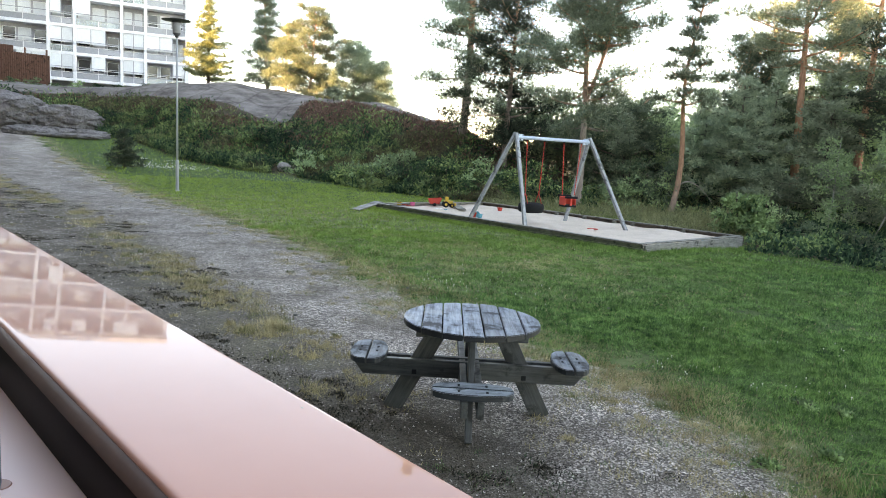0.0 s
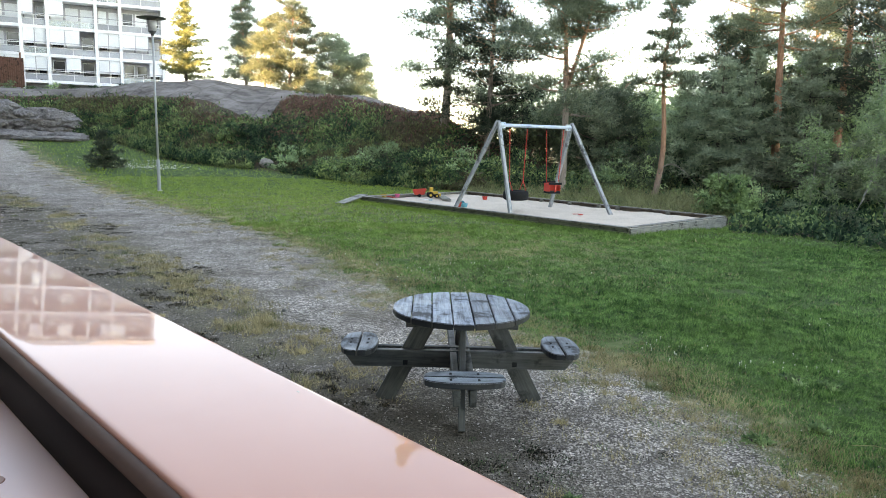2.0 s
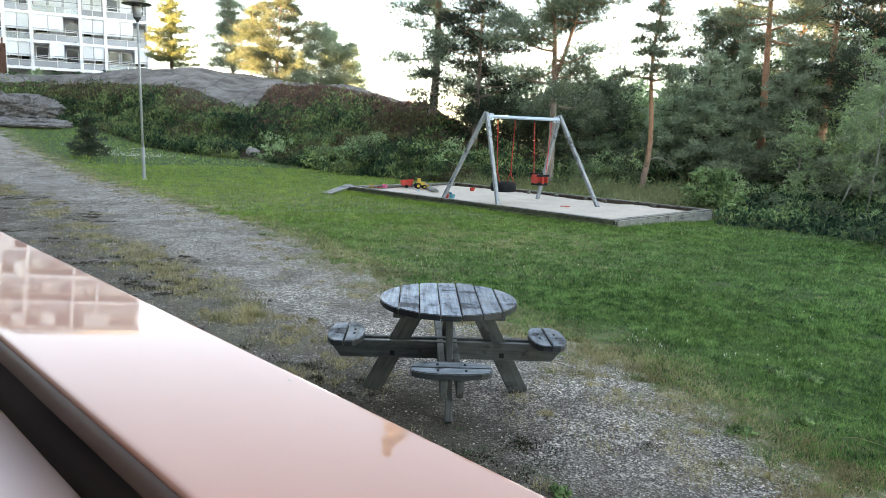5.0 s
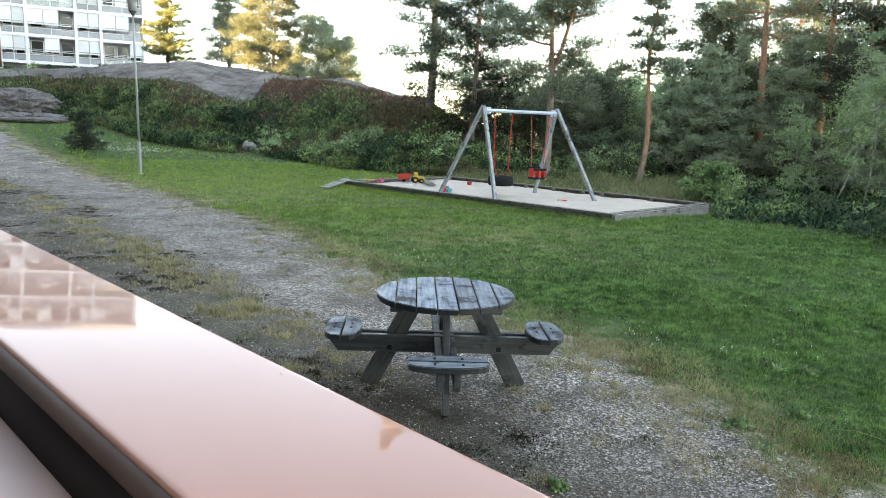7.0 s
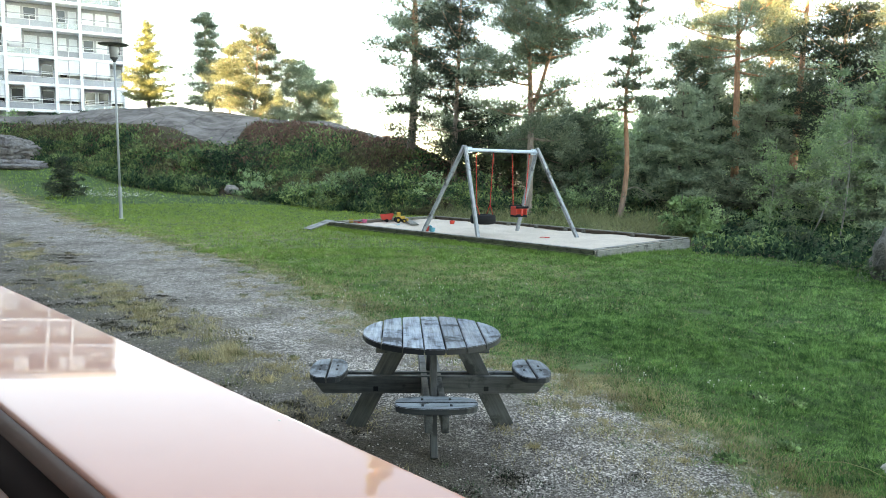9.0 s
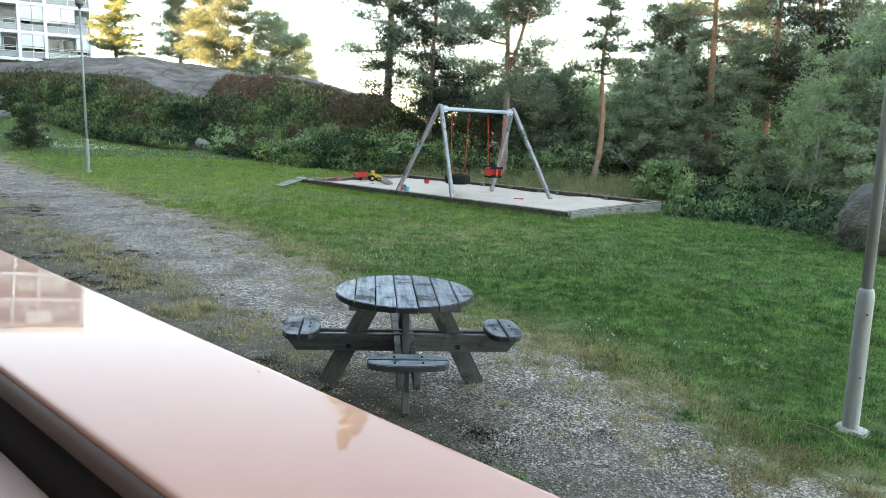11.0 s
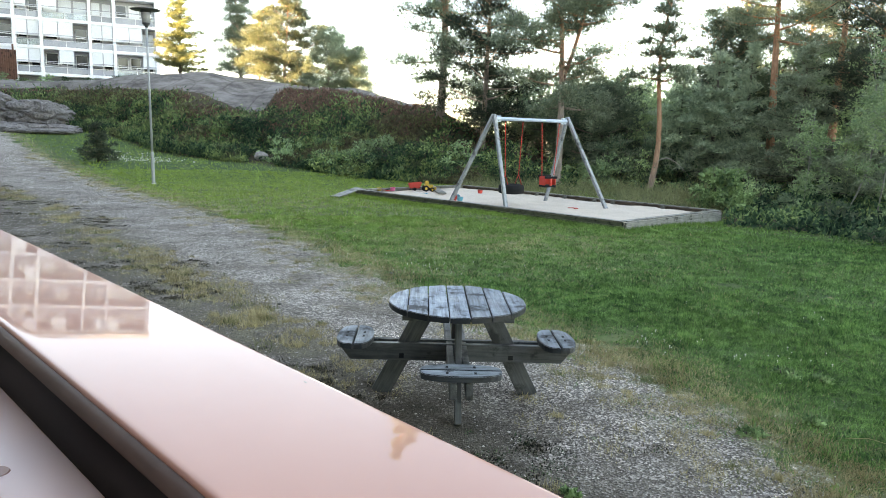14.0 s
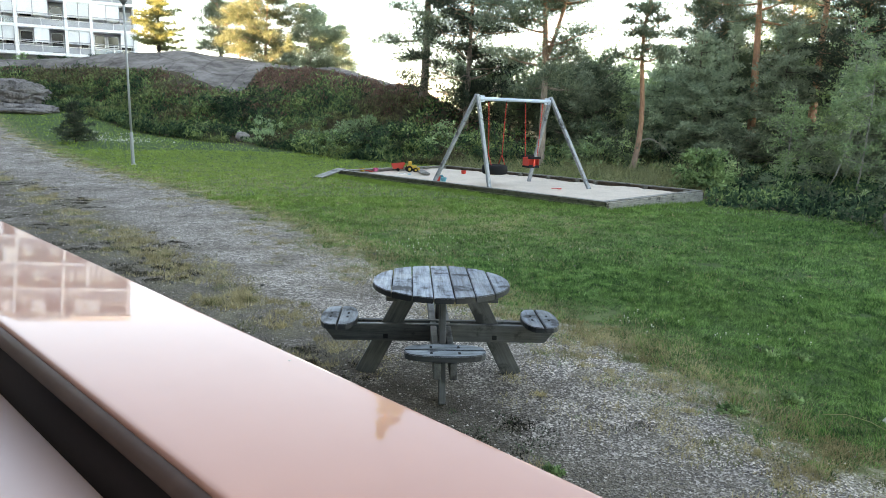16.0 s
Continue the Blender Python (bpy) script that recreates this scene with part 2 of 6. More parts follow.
def grain(x, y, size, seed=0):
    """Smooth random field from 0 to 1 with blots of the given size."""
    tab = np.random.default_rng(900 + seed).random((64, 64))
    u, v = np.asarray(x, float) / size, np.asarray(y, float) / size
    i, j = np.floor(u).astype(int), np.floor(v).astype(int)
    fu, fv = smooth01(u - i), smooth01(v - j)
    g = lambda p, q: tab[p % 64, q % 64]
    return (g(i, j) * (1 - fu) + g(i + 1, j) * fu) * (1 - fv) + (g(i, j + 1) * (1 - fu) + g(i + 1, j + 1) * fu) * fv


def hill_part(x, y):
    """How far up the hillside a place lies: 0 at its foot, 1 on the crest."""
    d, b = np.hypot(x, y), np.degrees(np.arctan2(x, y))
    foot, top = np.interp(b, HILL_AZ, HILL_FOOT), np.interp(b, HILL_AZ, HILL_TOP)
    return (d - foot) / (top - foot), b, d


def land(x, y):
    x, y = np.asarray(x, float), np.asarray(y, float)
    t, b, d = hill_part(x, y)
    p = -0.4226 * x + 0.906 * y
    front = (np.abs(b) < 75) & (y > 0)
    lawn = np.where(front, 0.0030 * np.clip(p - 23.5, 0, 30) ** 2, 0.0)
    h = np.interp(b, HILL_AZ, HILL_H)
    z = lawn + np.where(front, (h - np.minimum(lawn, h)) * smooth01(t), 0)
    z = z - 0.13 * np.exp(-((x - 7.6) / 1.7) ** 2 - ((y - 17.2) / 1.9) ** 2)      # a dip at the sandpit's end
    z += 0.012 * wave(x, y, 1.0) + np.where(front, smooth01(t * 3) * (0.22 * wave(x, y, 0.35) + 0.10 * wave(x, y, 1.1) * (1 - 0.7 * smooth01(t * 3 - 1))), 0)
    # behind the crest the land is level, then falls away
    behind = np.clip(d - np.interp(b, HILL_AZ, HILL_TOP), 0, None)
    rise = np.where(b < -12, np.clip(behind, 0, 30) * 0.045, 0) * front
    z = np.where(front & (t > 1), np.where(b < -12, h + rise, h - 0.05 * np.clip(behind, 0, 70)), z)
    return np.where(d > 130, np.minimum(z, 1.5) - np.clip((d - 130) / 60, 0, 1) * 6.0, z)


def land_at(x, y):
    return float(land(np.array([x]), np.array([y]))[0])


def on_land(deg, d, lift=0.0):
    p = az(deg, d)
    p[2] = land_at(p[0], p[1]) + lift
    return p


# the house front: U runs along it, N points out of it
UX, UY, NX, NY = -0.679, 0.734, 0.734, 0.679
EDGE_S = [-20, -5, 1, 2, 3, 4.2, 6.4, 8, 10, 12.9, 16.2, 25, 39, 60]
EDGE_OFF = [3.2, 3.4, 4.15, 4.75, 5.2, 5.25, 5.65, 6.0, 6.45, 6.9, 7.15, 8.0, 9.2, 10.6]
INNER_S = [-20, 0, 2.4, 5, 6.3, 8, 10, 13.3, 17.3, 30, 60]
INNER_OFF = [2.0, 2.9, 3.6, 3.7, 3.85, 4.2, 4.35, 4.85, 5.1, 5.2, 5.8]


def gravel_part(x, y):
    """1 on bare gravel, towards 0 on the lawn; the strip by the house is half grown over."""
    s, off = UX * x + UY * y, NX * x + NY * y
    edge, inner = np.interp(s, EDGE_S, EDGE_OFF), np.interp(s, INNER_S, INNER_OFF)
    g = smooth01((edge - off) / 1.7 + 0.5)
    weedy = smooth01((inner - off) / 1.0 + 0.5)
    return g, weedy


def straw_part(x, y):
    """How thick the dry grass stands: along the lawn's edge and along the inner side of the track."""
    s, off = UX * x + UY * y, NX * x + NY * y
    edge, inner = np.interp(s, EDGE_S, EDGE_OFF), np.interp(s, INNER_S, INNER_OFF)
    lawn_side = np.exp(-((off - edge - 0.1) / 0.75) ** 2)
    house_side = np.exp(-((off - inner + 0.55) / 0.42) ** 2) * smooth01((s - 3.5) / 3.0)
    return np.clip(lawn_side, 0, 1), np.clip(house_side, 0, 1)


def at_house(s, off, z):
    return np.array([UX * s + NX * off, UY * s + NY * off, z])

# ---------- ground ----------


def ground_material():
    m, nt, b = nodes_of("ground_cover")
    pos = nt.nodes.new("ShaderNodeNewGeometry").outputs["Position"]

    def attr(n):
        q = nt.nodes.new("ShaderNodeAttribute")
        q.attribute_name = n
        return q.outputs["Fac"]

    n_big, n_mid, n_fine = noise_node(nt, pos, 0.55, 4), noise_node(nt, pos, 4.0, 5), noise_node(nt, pos, 45.0, 4)
    patch = noise_node(nt, pos, 1.6, 5, 0.65)
    # lawn
    lush = ramp_node(nt, math_node(nt, 'ADD', math_node(nt, 'MULTIPLY', n_mid, 0.5), math_node(nt, 'MULTIPLY', n_fine, 0.5)), [(0.38, (0.012, 0.034, 0.009)), (0.62, (0.066, 0.135, 0.036))])
    dry = ramp_node(nt, n_mid, [(0.3, (0.15, 0.145, 0.065)), (0.7, (0.36, 0.32, 0.18))])
    lawn = mix_node(nt, math_node(nt, 'MULTIPLY', attr("dry"), ramp_node(nt, patch, [(0.35, (0, 0, 0)), (0.6, (1, 1, 1))])), lush, dry)
    # gravel with voronoi stones
    vo = nt.nodes.new("ShaderNodeTexVoronoi")
    vo.inputs["Scale"].default_value = 75.0
    nt.links.new(pos, vo.inputs["Vector"])
    stones = mix_node(nt, 0.18, ramp_node(nt, vo.outputs["Color"], [(0.25, (0.035, 0.031, 0.031)), (0.55, (0.26, 0.232, 0.222)), (0.80, (0.92, 0.84, 0.79))]),
                      ramp_node(nt, n_mid, [(0.3, (0.21, 0.189, 0.18)), (0.7, (0.46, 0.419, 0.4))]))
    n_peb = noise_node(nt, pos, 15.0, 3, 0.75)
    stones = mix_node(nt, 0.55, stones, ramp_node(nt, n_peb, [(0.36, (0.30, 0.30, 0.30)), (0.64, (1.0, 1.0, 1.0))]), 'MULTIPLY')
    stones = mix_node(nt, 0.5, stones, (1.87, 1.88, 1.77), 'MULTIPLY')
    weeds = ramp_node(nt, n_fine, [(0.3, (0.030, 0.026, 0.020)), (0.7, (0.195, 0.172, 0.135))])
    wfac = math_node(nt, 'MULTIPLY', attr("weedy"), ramp_node(nt, patch, [(0.30, (0.30, 0.30, 0.30)), (0.52, (0.95, 0.95, 0.95))]))
    soil_g = ramp_node(nt, n_mid, [(0.3, (0.075, 0.062, 0.05)), (0.7, (0.19, 0.165, 0.135))])
    n_soil = noise_node(nt, pos, 0.9, 6, 0.7)
    n_blot = noise_node(nt, pos, 2.6, 6, 0.7)
    stones = mix_node(nt, ramp_node(nt, n_blot, [(0.52, (0, 0, 0)), (0.68, (0.8, 0.8, 0.8))]), stones, soil_g)
    stones = mix_node(nt, ramp_node(nt, n_soil, [(0.44, (0, 0, 0)), (0.64, (0.75, 0.75, 0.75))]), stones, soil_g)
    gravel = mix_node(nt, wfac, stones, weeds)
    # worn earth and the table's shade, both painted as dark patches round it
    gravel = mix_node(nt, math_node(nt, 'MULTIPLY', attr("trodden_shaded"), ramp_node(nt, n_blot, [(0.38, (0.10, 0.10, 0.10)), (0.56, (0.75, 0.75, 0.75))])), gravel, (0.045, 0.038, 0.030))
    straw = ramp_node(nt, n_fine, [(0.35, (0.15, 0.14, 0.085)), (0.65, (0.47, 0.44, 0.30))])
    gravel = mix_node(nt, math_node(nt, 'MULTIPLY', attr("straw"), ramp_node(nt, patch, [(0.46, (0, 0, 0)), (0.58, (0.5, 0.5, 0.5))])), gravel, straw)
    gfac = math_node(nt, 'ADD', attr("gravel"), math_node(nt, 'MULTIPLY', math_node(nt, 'SUBTRACT', patch, 0.5), 2.0))
    gfac = ramp_node(nt, gfac, [(0.38, (0, 0, 0)), (0.62, (1, 1, 1))])
    col = mix_node(nt, gfac, lawn, gravel)
    # hillside soil and heather, then bare rock
    soil = mix_node(nt, n_mid, (0.030, 0.034, 0.017), (0.095, 0.066, 0.046))
    col = mix_node(nt, attr("wild"), col, soil)
    streak = noise_node(nt, coords(nt, "Object", (0.55, 0.55, 0.8)), 1.3, 9, 0.75)
    rock = mix_node(nt, 0.5, ramp_node(nt, streak, [(0.40, (0.034, 0.031, 0.029)), (0.60, (0.25, 0.235, 0.218))]),
                    ramp_node(nt, n_big, [(0.35, (0.085, 0.073, 0.064)), (0.65, (0.215, 0.20, 0.187))]))
    # dark cracks run across the bare rock
    vc = nt.nodes.new("ShaderNodeTexVoronoi")
    vc.feature = 'DISTANCE_TO_EDGE'
    vc.inputs["Scale"].default_value = 0.33
    nt.links.new(mix_node(nt, 0.9, coords(nt, "Object", (1.5, 0.45, 0.8)), noise_node(nt, pos, 0.8, 4), 'ADD'), vc.inputs["Vector"])
    rock = mix_node(nt, 1.0, rock, ramp_node(nt, vc.outputs["Distance"], [(0.0, (0.62, 0.60, 0.58)), (0.03, (1, 1, 1))]), 'MULTIPLY')
    rfac = math_node(nt, 'ADD', attr("rock"), math_node(nt, 'MULTIPLY', math_node(nt, 'SUBTRACT', n_big, 0.5), 0.8))
    col = mix_node(nt, ramp_node(nt, rfac, [(0.47, (0, 0, 0)), (0.53, (1, 1, 1))]), col, rock)
    nt.links.new(col, b.inputs["Base Color"])
    b.inputs["Roughness"].default_value = 0.9
    b.inputs["Specular IOR Level"].default_value = 0.2
    h = math_node(nt, 'ADD', math_node(nt, 'MULTIPLY', vo.outputs["Distance"], gfac), math_node(nt, 'MULTIPLY', n_mid, 1.5))
    h = math_node(nt, 'ADD', h, math_node(nt, 'MULTIPLY', math_node(nt, 'MULTIPLY', streak, attr("rock")), 7.0))
    bump_node(nt, b, h, 0.8, 0.02)
    return m


def rock_part(t, b):
    low = np.interp(b, [-40, -27, -20, -17, -15.2, -13.8, -12.8, -11.8, -10.8, -2, 0], [0.66, 0.64, 0.60, 0.54, 0.45, 0.40, 0.44, 0.62, 0.77, 0.84, 1.0])
    return smooth01((t - low) / 0.12 + 0.5) * (b < 1.0)


def dry_lawn(x, y):
    """The trodden, yellower part of the lawn between the track and the sandpit."""
    return 1.0 * np.exp(-((x - 1.3) / 2.6) ** 2 - ((y - 12.6) / 2.6) ** 2) + 0.55 * np.exp(-((x + 5.0) / 5.0) ** 2 - ((y - 18.0) / 4.5) ** 2) + 0.06


def build_ground():
    azs = np.unique(np.concatenate([np.arange(-180, -60, 6), np.arange(-60, 60, 0.5), np.arange(60, 181, 6)])).astype(float)
    rings = np.concatenate([[0.004, 0.6], np.geomspace(1.2, 26, 70), np.linspace(26.4, 60, 70), np.geomspace(62, 4000, 36)])
    A, R = np.meshgrid(np.radians(azs), rings, indexing='ij')
    X, Y = np.sin(A) * R, np.cos(A) * R
    Z = land(X.ravel(), Y.ravel())
    V = np.stack([X.ravel(), Y.ravel(), Z], 1)
    n, k = len(azs), len(rings)
    i, j = np.meshgrid(np.arange(n - 1), np.arange(k - 1), indexing='ij')
    p = (i * k + j).ravel()
    tri = np.concatenate([np.stack([p, p + 1, p + k + 1], 1), np.stack([p, p + k + 1, p + k], 1)])[:, ::-1]
    ob = bulk_mesh("ground", V, tri, ground_material(), smooth=True)
    t, b, d = hill_part(V[:, 0], V[:, 1])
    g, w = gravel_part(V[:, 0], V[:, 1])
    front = (np.abs(b) < 75)
    wild = smooth01(t * 8 + 0.6) * front
    s, off = UX * V[:, 0] + UY * V[:, 1], NX * V[:, 0] + NY * V[:, 1]
    edge = np.interp(s, EDGE_S, EDGE_OFF)
    right_wood = smooth01((d - np.interp(b, [13, 16, 23, 29, 34, 45], [40, 22, 18.3, 17.2, 16.2, 13.0])) / 0.8) * (b > 14)
    dry = 0.8 * np.clip(1.0 - (off - edge) / 1.1, 0, 1) + dry_lawn(V[:, 0], V[:, 1])
    st_a, st_b = straw_part(V[:, 0], V[:, 1])
    for name, val in (("gravel", g), ("weedy", w), ("wild", np.maximum(wild, right_wood)), ("rock", rock_part(t, b) * front), ("dry", np.clip(dry, 0, 1)), ("straw", np.maximum(st_a, st_b)), ("trodden_shaded", np.exp(-((V[:, 0] + 0.05) / 1.0) ** 2 - ((V[:, 1] - 4.6) / 0.95) ** 2))):
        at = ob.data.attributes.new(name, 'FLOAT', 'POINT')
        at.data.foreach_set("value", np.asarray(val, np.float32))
    tagged(ob, "mown lawn, grey gravel path and rocky hillside", "ground", kind="structure")
    return ob


build_ground()

# ---------- house at the window ----------


def red_paint(name="red_brown_gloss_paint", dark=(0.50, 0.228, 0.172), light=(0.54, 0.252, 0.19)):
    m, nt, b = nodes_of(name)
    v = coords(nt)
    f = noise_node(nt, v, 5.0, 4)
    nt.links.new(ramp_node(nt, f, [(0.3, dark), (0.7, light)]), b.inputs["Base Color"])
    b.inputs["Roughness"].default_value = 0.4
    b.inputs["IOR"].default_value = 1.3
    b.inputs["Specular IOR Level"].default_value = 0.1
    b.inputs["Coat Weight"].default_value = 1.0
    b.inputs["Coat Roughness"].default_value = 0.012
    b.inputs["Coat IOR"].default_value = 1.32
    bump_node(nt, b, noise_node(nt, v, 3.0, 1), 0.012, 0.004)
    return m


m_red = red_paint()
# coping's red paint lightened in place of sky light that misses it
m_red_lit = red_paint("sky_lit_pink_gloss_paint", (0.77, 0.53, 0.49), (0.81, 0.57, 0.525))
m_red_lit.node_tree.nodes["Principled BSDF"].inputs["Coat Roughness"].default_value = 0.35
m_alu = surface("brushed_aluminium", (0.10, 0.118, 0.135), (0.16, 0.185, 0.205), 8, 0.4, 0.25, 0.1, 0.002, stretch=(6, 6, 0.4))
m_catch = surface("pale_grey_catch", (0.22, 0.245, 0.265), (0.30, 0.33, 0.35), 8, 0.4, 0.2, 0.1, 0.002)
m_rubber = surface("black_rubber", (0.008, 0.009, 0.010), (0.018, 0.019, 0.021), 20, 0.85, 0, 0.2, 0.002)
m_rubber.node_tree.nodes["Principled BSDF"].inputs["Specular IOR Level"].default_value = 0.2
m_plaster = surface("grey_plaster", (0.14, 0.128, 0.12), (0.19, 0.175, 0.165), 3, 0.85, 0, 0.4, 0.01)
m_room = surface("indoor_wall_paint", (0.42, 0.40, 0.37), (0.5, 0.48, 0.45), 2, 0.8, 0, 0.1, 0.004)
HOUSE_TURN = math.degrees(math.atan2(UY, UX))       # turns +x onto U


def house_matrix(s, off, z, tilt=0.0, climb=0.0):
    """Local x along the house front, local y into the house, z up."""
    p = at_house(s, off, z)
    return Matrix.Translation(p) @ pose(0, 0, 0, 0, 0, HOUSE_TURN) @ pose(0, 0, 0, tilt, climb, 0)


def build_house():
    """The unseen house with an added balcony: plain walls that close the place."""
    S0, S1, S2 = -14.0, 43.0, 62.6         # along the front: tall part, lower wing that lets sun past
    # front set back for sky light on the coping; heights invented for shade
    F, TH, TOP, LOW = -1.75, 0.25, 15.6, 12.4
    P = -0.06                              # outer face of the balcony's parapet
    B0, B1, COPE = -2.6, 0.70, 1.73

    def slab(name, s0, s1, o0, o1, z0, z1, mat, label="plain grey rendered house wall out of view", category="wall"):
        ob = part(name, box_bm(s1 - s0, o1 - o0, z1 - z0, (0, 0, 0)), mat)
        ob.matrix_basis = house_matrix((s0 + s1) / 2, (o0 + o1) / 2, (z0 + z1) / 2)
        tagged(ob, label, category, kind="structure")
        return ob

    slab("wall_front", S0, S1, F - TH, F, -0.3, TOP, m_plaster)
    slab("wall_end_far", S1 - TH, S1, F - 11, F - TH, -0.3, TOP, m_plaster)
    # added wing, kept low so the sun reaches the hill trees past it
    slab("wall_wing", S1 + 0.01, S2, F - TH, F - 0.05, -0.3, LOW, m_plaster)
    slab("wall_wing_back", S1 + 0.01, S2, F - 11 - TH, F - 11, -0.3, LOW, m_plaster)
    slab("wall_wing_end", S2 - TH, S2, F - 11, F - TH, -0.3, LOW, m_plaster)
    slab("roof_wing", S1 + 0.01, S2, F - 11 - TH, F - 0.05, LOW, LOW + 0.25, m_plaster, "flat dark house roof out of view", "roof")
    slab("wall_end_near", S0, S0 + TH, F - 11, F - TH, -0.3, TOP, m_plaster)
    slab("wall_back", S0, S1, F - 11 - TH, F - 11, -0.3, TOP, m_plaster)
    slab("roof", S0, S1, F - 11 - TH, F, TOP, TOP + 0.25, m_plaster, "flat dark house roof out of view", "roof")
    # added tower out of view keeps the sun off the apartment building and pine
    slab("wall_tower", S2 + 0.01, 125, F - 14, F - 0.1, -0.3, 31.0, m_plaster, "unseen plain grey tower block added to block the sun", "wall")
    slab("floor", B0, B1, F, P - 0.12, 0.55, 0.70, m_room, "grey concrete balcony floor out of view", "floor")
    slab("parapet", B0, B1, P - 0.12, P, -0.3, COPE, m_plaster, "plain grey balcony parapet out of view", "wall")
    for nm, s0 in (("parapet_end_left", B1 - 0.12), ("parapet_end_right", B0)):
        slab(nm, s0, s0 + 0.12, F, P - 0.12, 0.55, COPE, m_plaster, "plain grey balcony parapet out of view", "wall")

    cop = new("balcony_coping")
    cop.matrix_basis = house_matrix(0, 0, 0)
    tagged(cop, "glossy pink metal coping with sky light in its paint, grey aluminium post", "balcony coping")
    # local axes: x along U, y = -N
    sill = bmesh.new()
    prof = [(-0.0340, 1.752), (-0.0370, 1.7515), (-0.0385, 1.749), (-0.0385, 1.728), (-0.0350, 1.728), (-0.0350, 1.745), (0.20, 1.756), (0.20, 1.764)]
    ring0 = [sill.verts.new((B0, y, z)) for y, z in prof]
    ring1 = [sill.verts.new((B1, y, z)) for y, z in prof]
    for q in range(len(prof)):
        r = (q + 1) % len(prof)
        sill.faces.new((ring0[q], ring0[r], ring1[r], ring1[q]))
    sill.faces.new(ring0[::-1])
    sill.faces.new(ring1)
    bmesh.ops.recalc_face_normals(sill, faces=sill.faces)
    sl = part("cover_plate", sill, m_red_lit, cop, "glossy pink painted metal plate, lightened for sky light")
    cap = bmesh.new()
    bmesh.ops.create_cone(cap, cap_ends=True, segments=20, radius1=0.009, radius2=0.008, depth=0.0012, matrix=Matrix.Translation((0.452, 0.006, 1.7538)))
    part("screw_cap", cap, plain("rust_brown_cap", (0.33, 0.14, 0.10), 0.4), sl, "small dull brown screw cap")
    # added strip, drawn for the speckled olive sliver along the gap
    part("seal_strip", box_bm(B1 - B0 - 0.02, 0.0016, 0.010, ((B0 + B1) / 2, -0.0394, 1.7462)), surface("speckled_olive", (0.03, 0.03, 0.012), (0.30, 0.27, 0.17), 60, 0.7, 0, 0.3, 0.001), cop, "thin speckled olive strip added at the coping's front edge")
    part("post", box_bm(0.075, 0.045, 1.30, (0.4715, 0.028, 2.405), bevel=0.006), m_alu, cop, "grey aluminium post")
    part("catch_plate", box_bm(0.060, 0.012, 0.17, (0.462, 0.054, 1.845), bevel=0.004), m_catch, cop, "pale grey window catch plate")
    part("catch_lever", box_bm(0.010, 0.014, 0.075, (0.440, 0.058, 1.968), bevel=0.003), m_catch, cop, "slim pale catch lever")
    part("rubber_seal", box_bm(0.004, 0.010, 1.30, (0.4320, 0.020, 2.405), bevel=0.0015), m_rubber, cop)


# same paint on one lip: dark reflections and shade put into two tones
m_edge = surface("lip_face_shaded_brown", (0.004, 0.0022, 0.0015), (0.008, 0.0045, 0.003), 6, 0.5, 0, 0.02, 0.002)
m_trim = surface("red_brown_trim_toned", (0.088, 0.050, 0.040), (0.12, 0.068, 0.055), 6, 0.4, 0, 0.02, 0.002)
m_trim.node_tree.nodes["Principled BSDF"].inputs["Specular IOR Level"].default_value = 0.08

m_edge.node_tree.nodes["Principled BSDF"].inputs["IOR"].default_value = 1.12


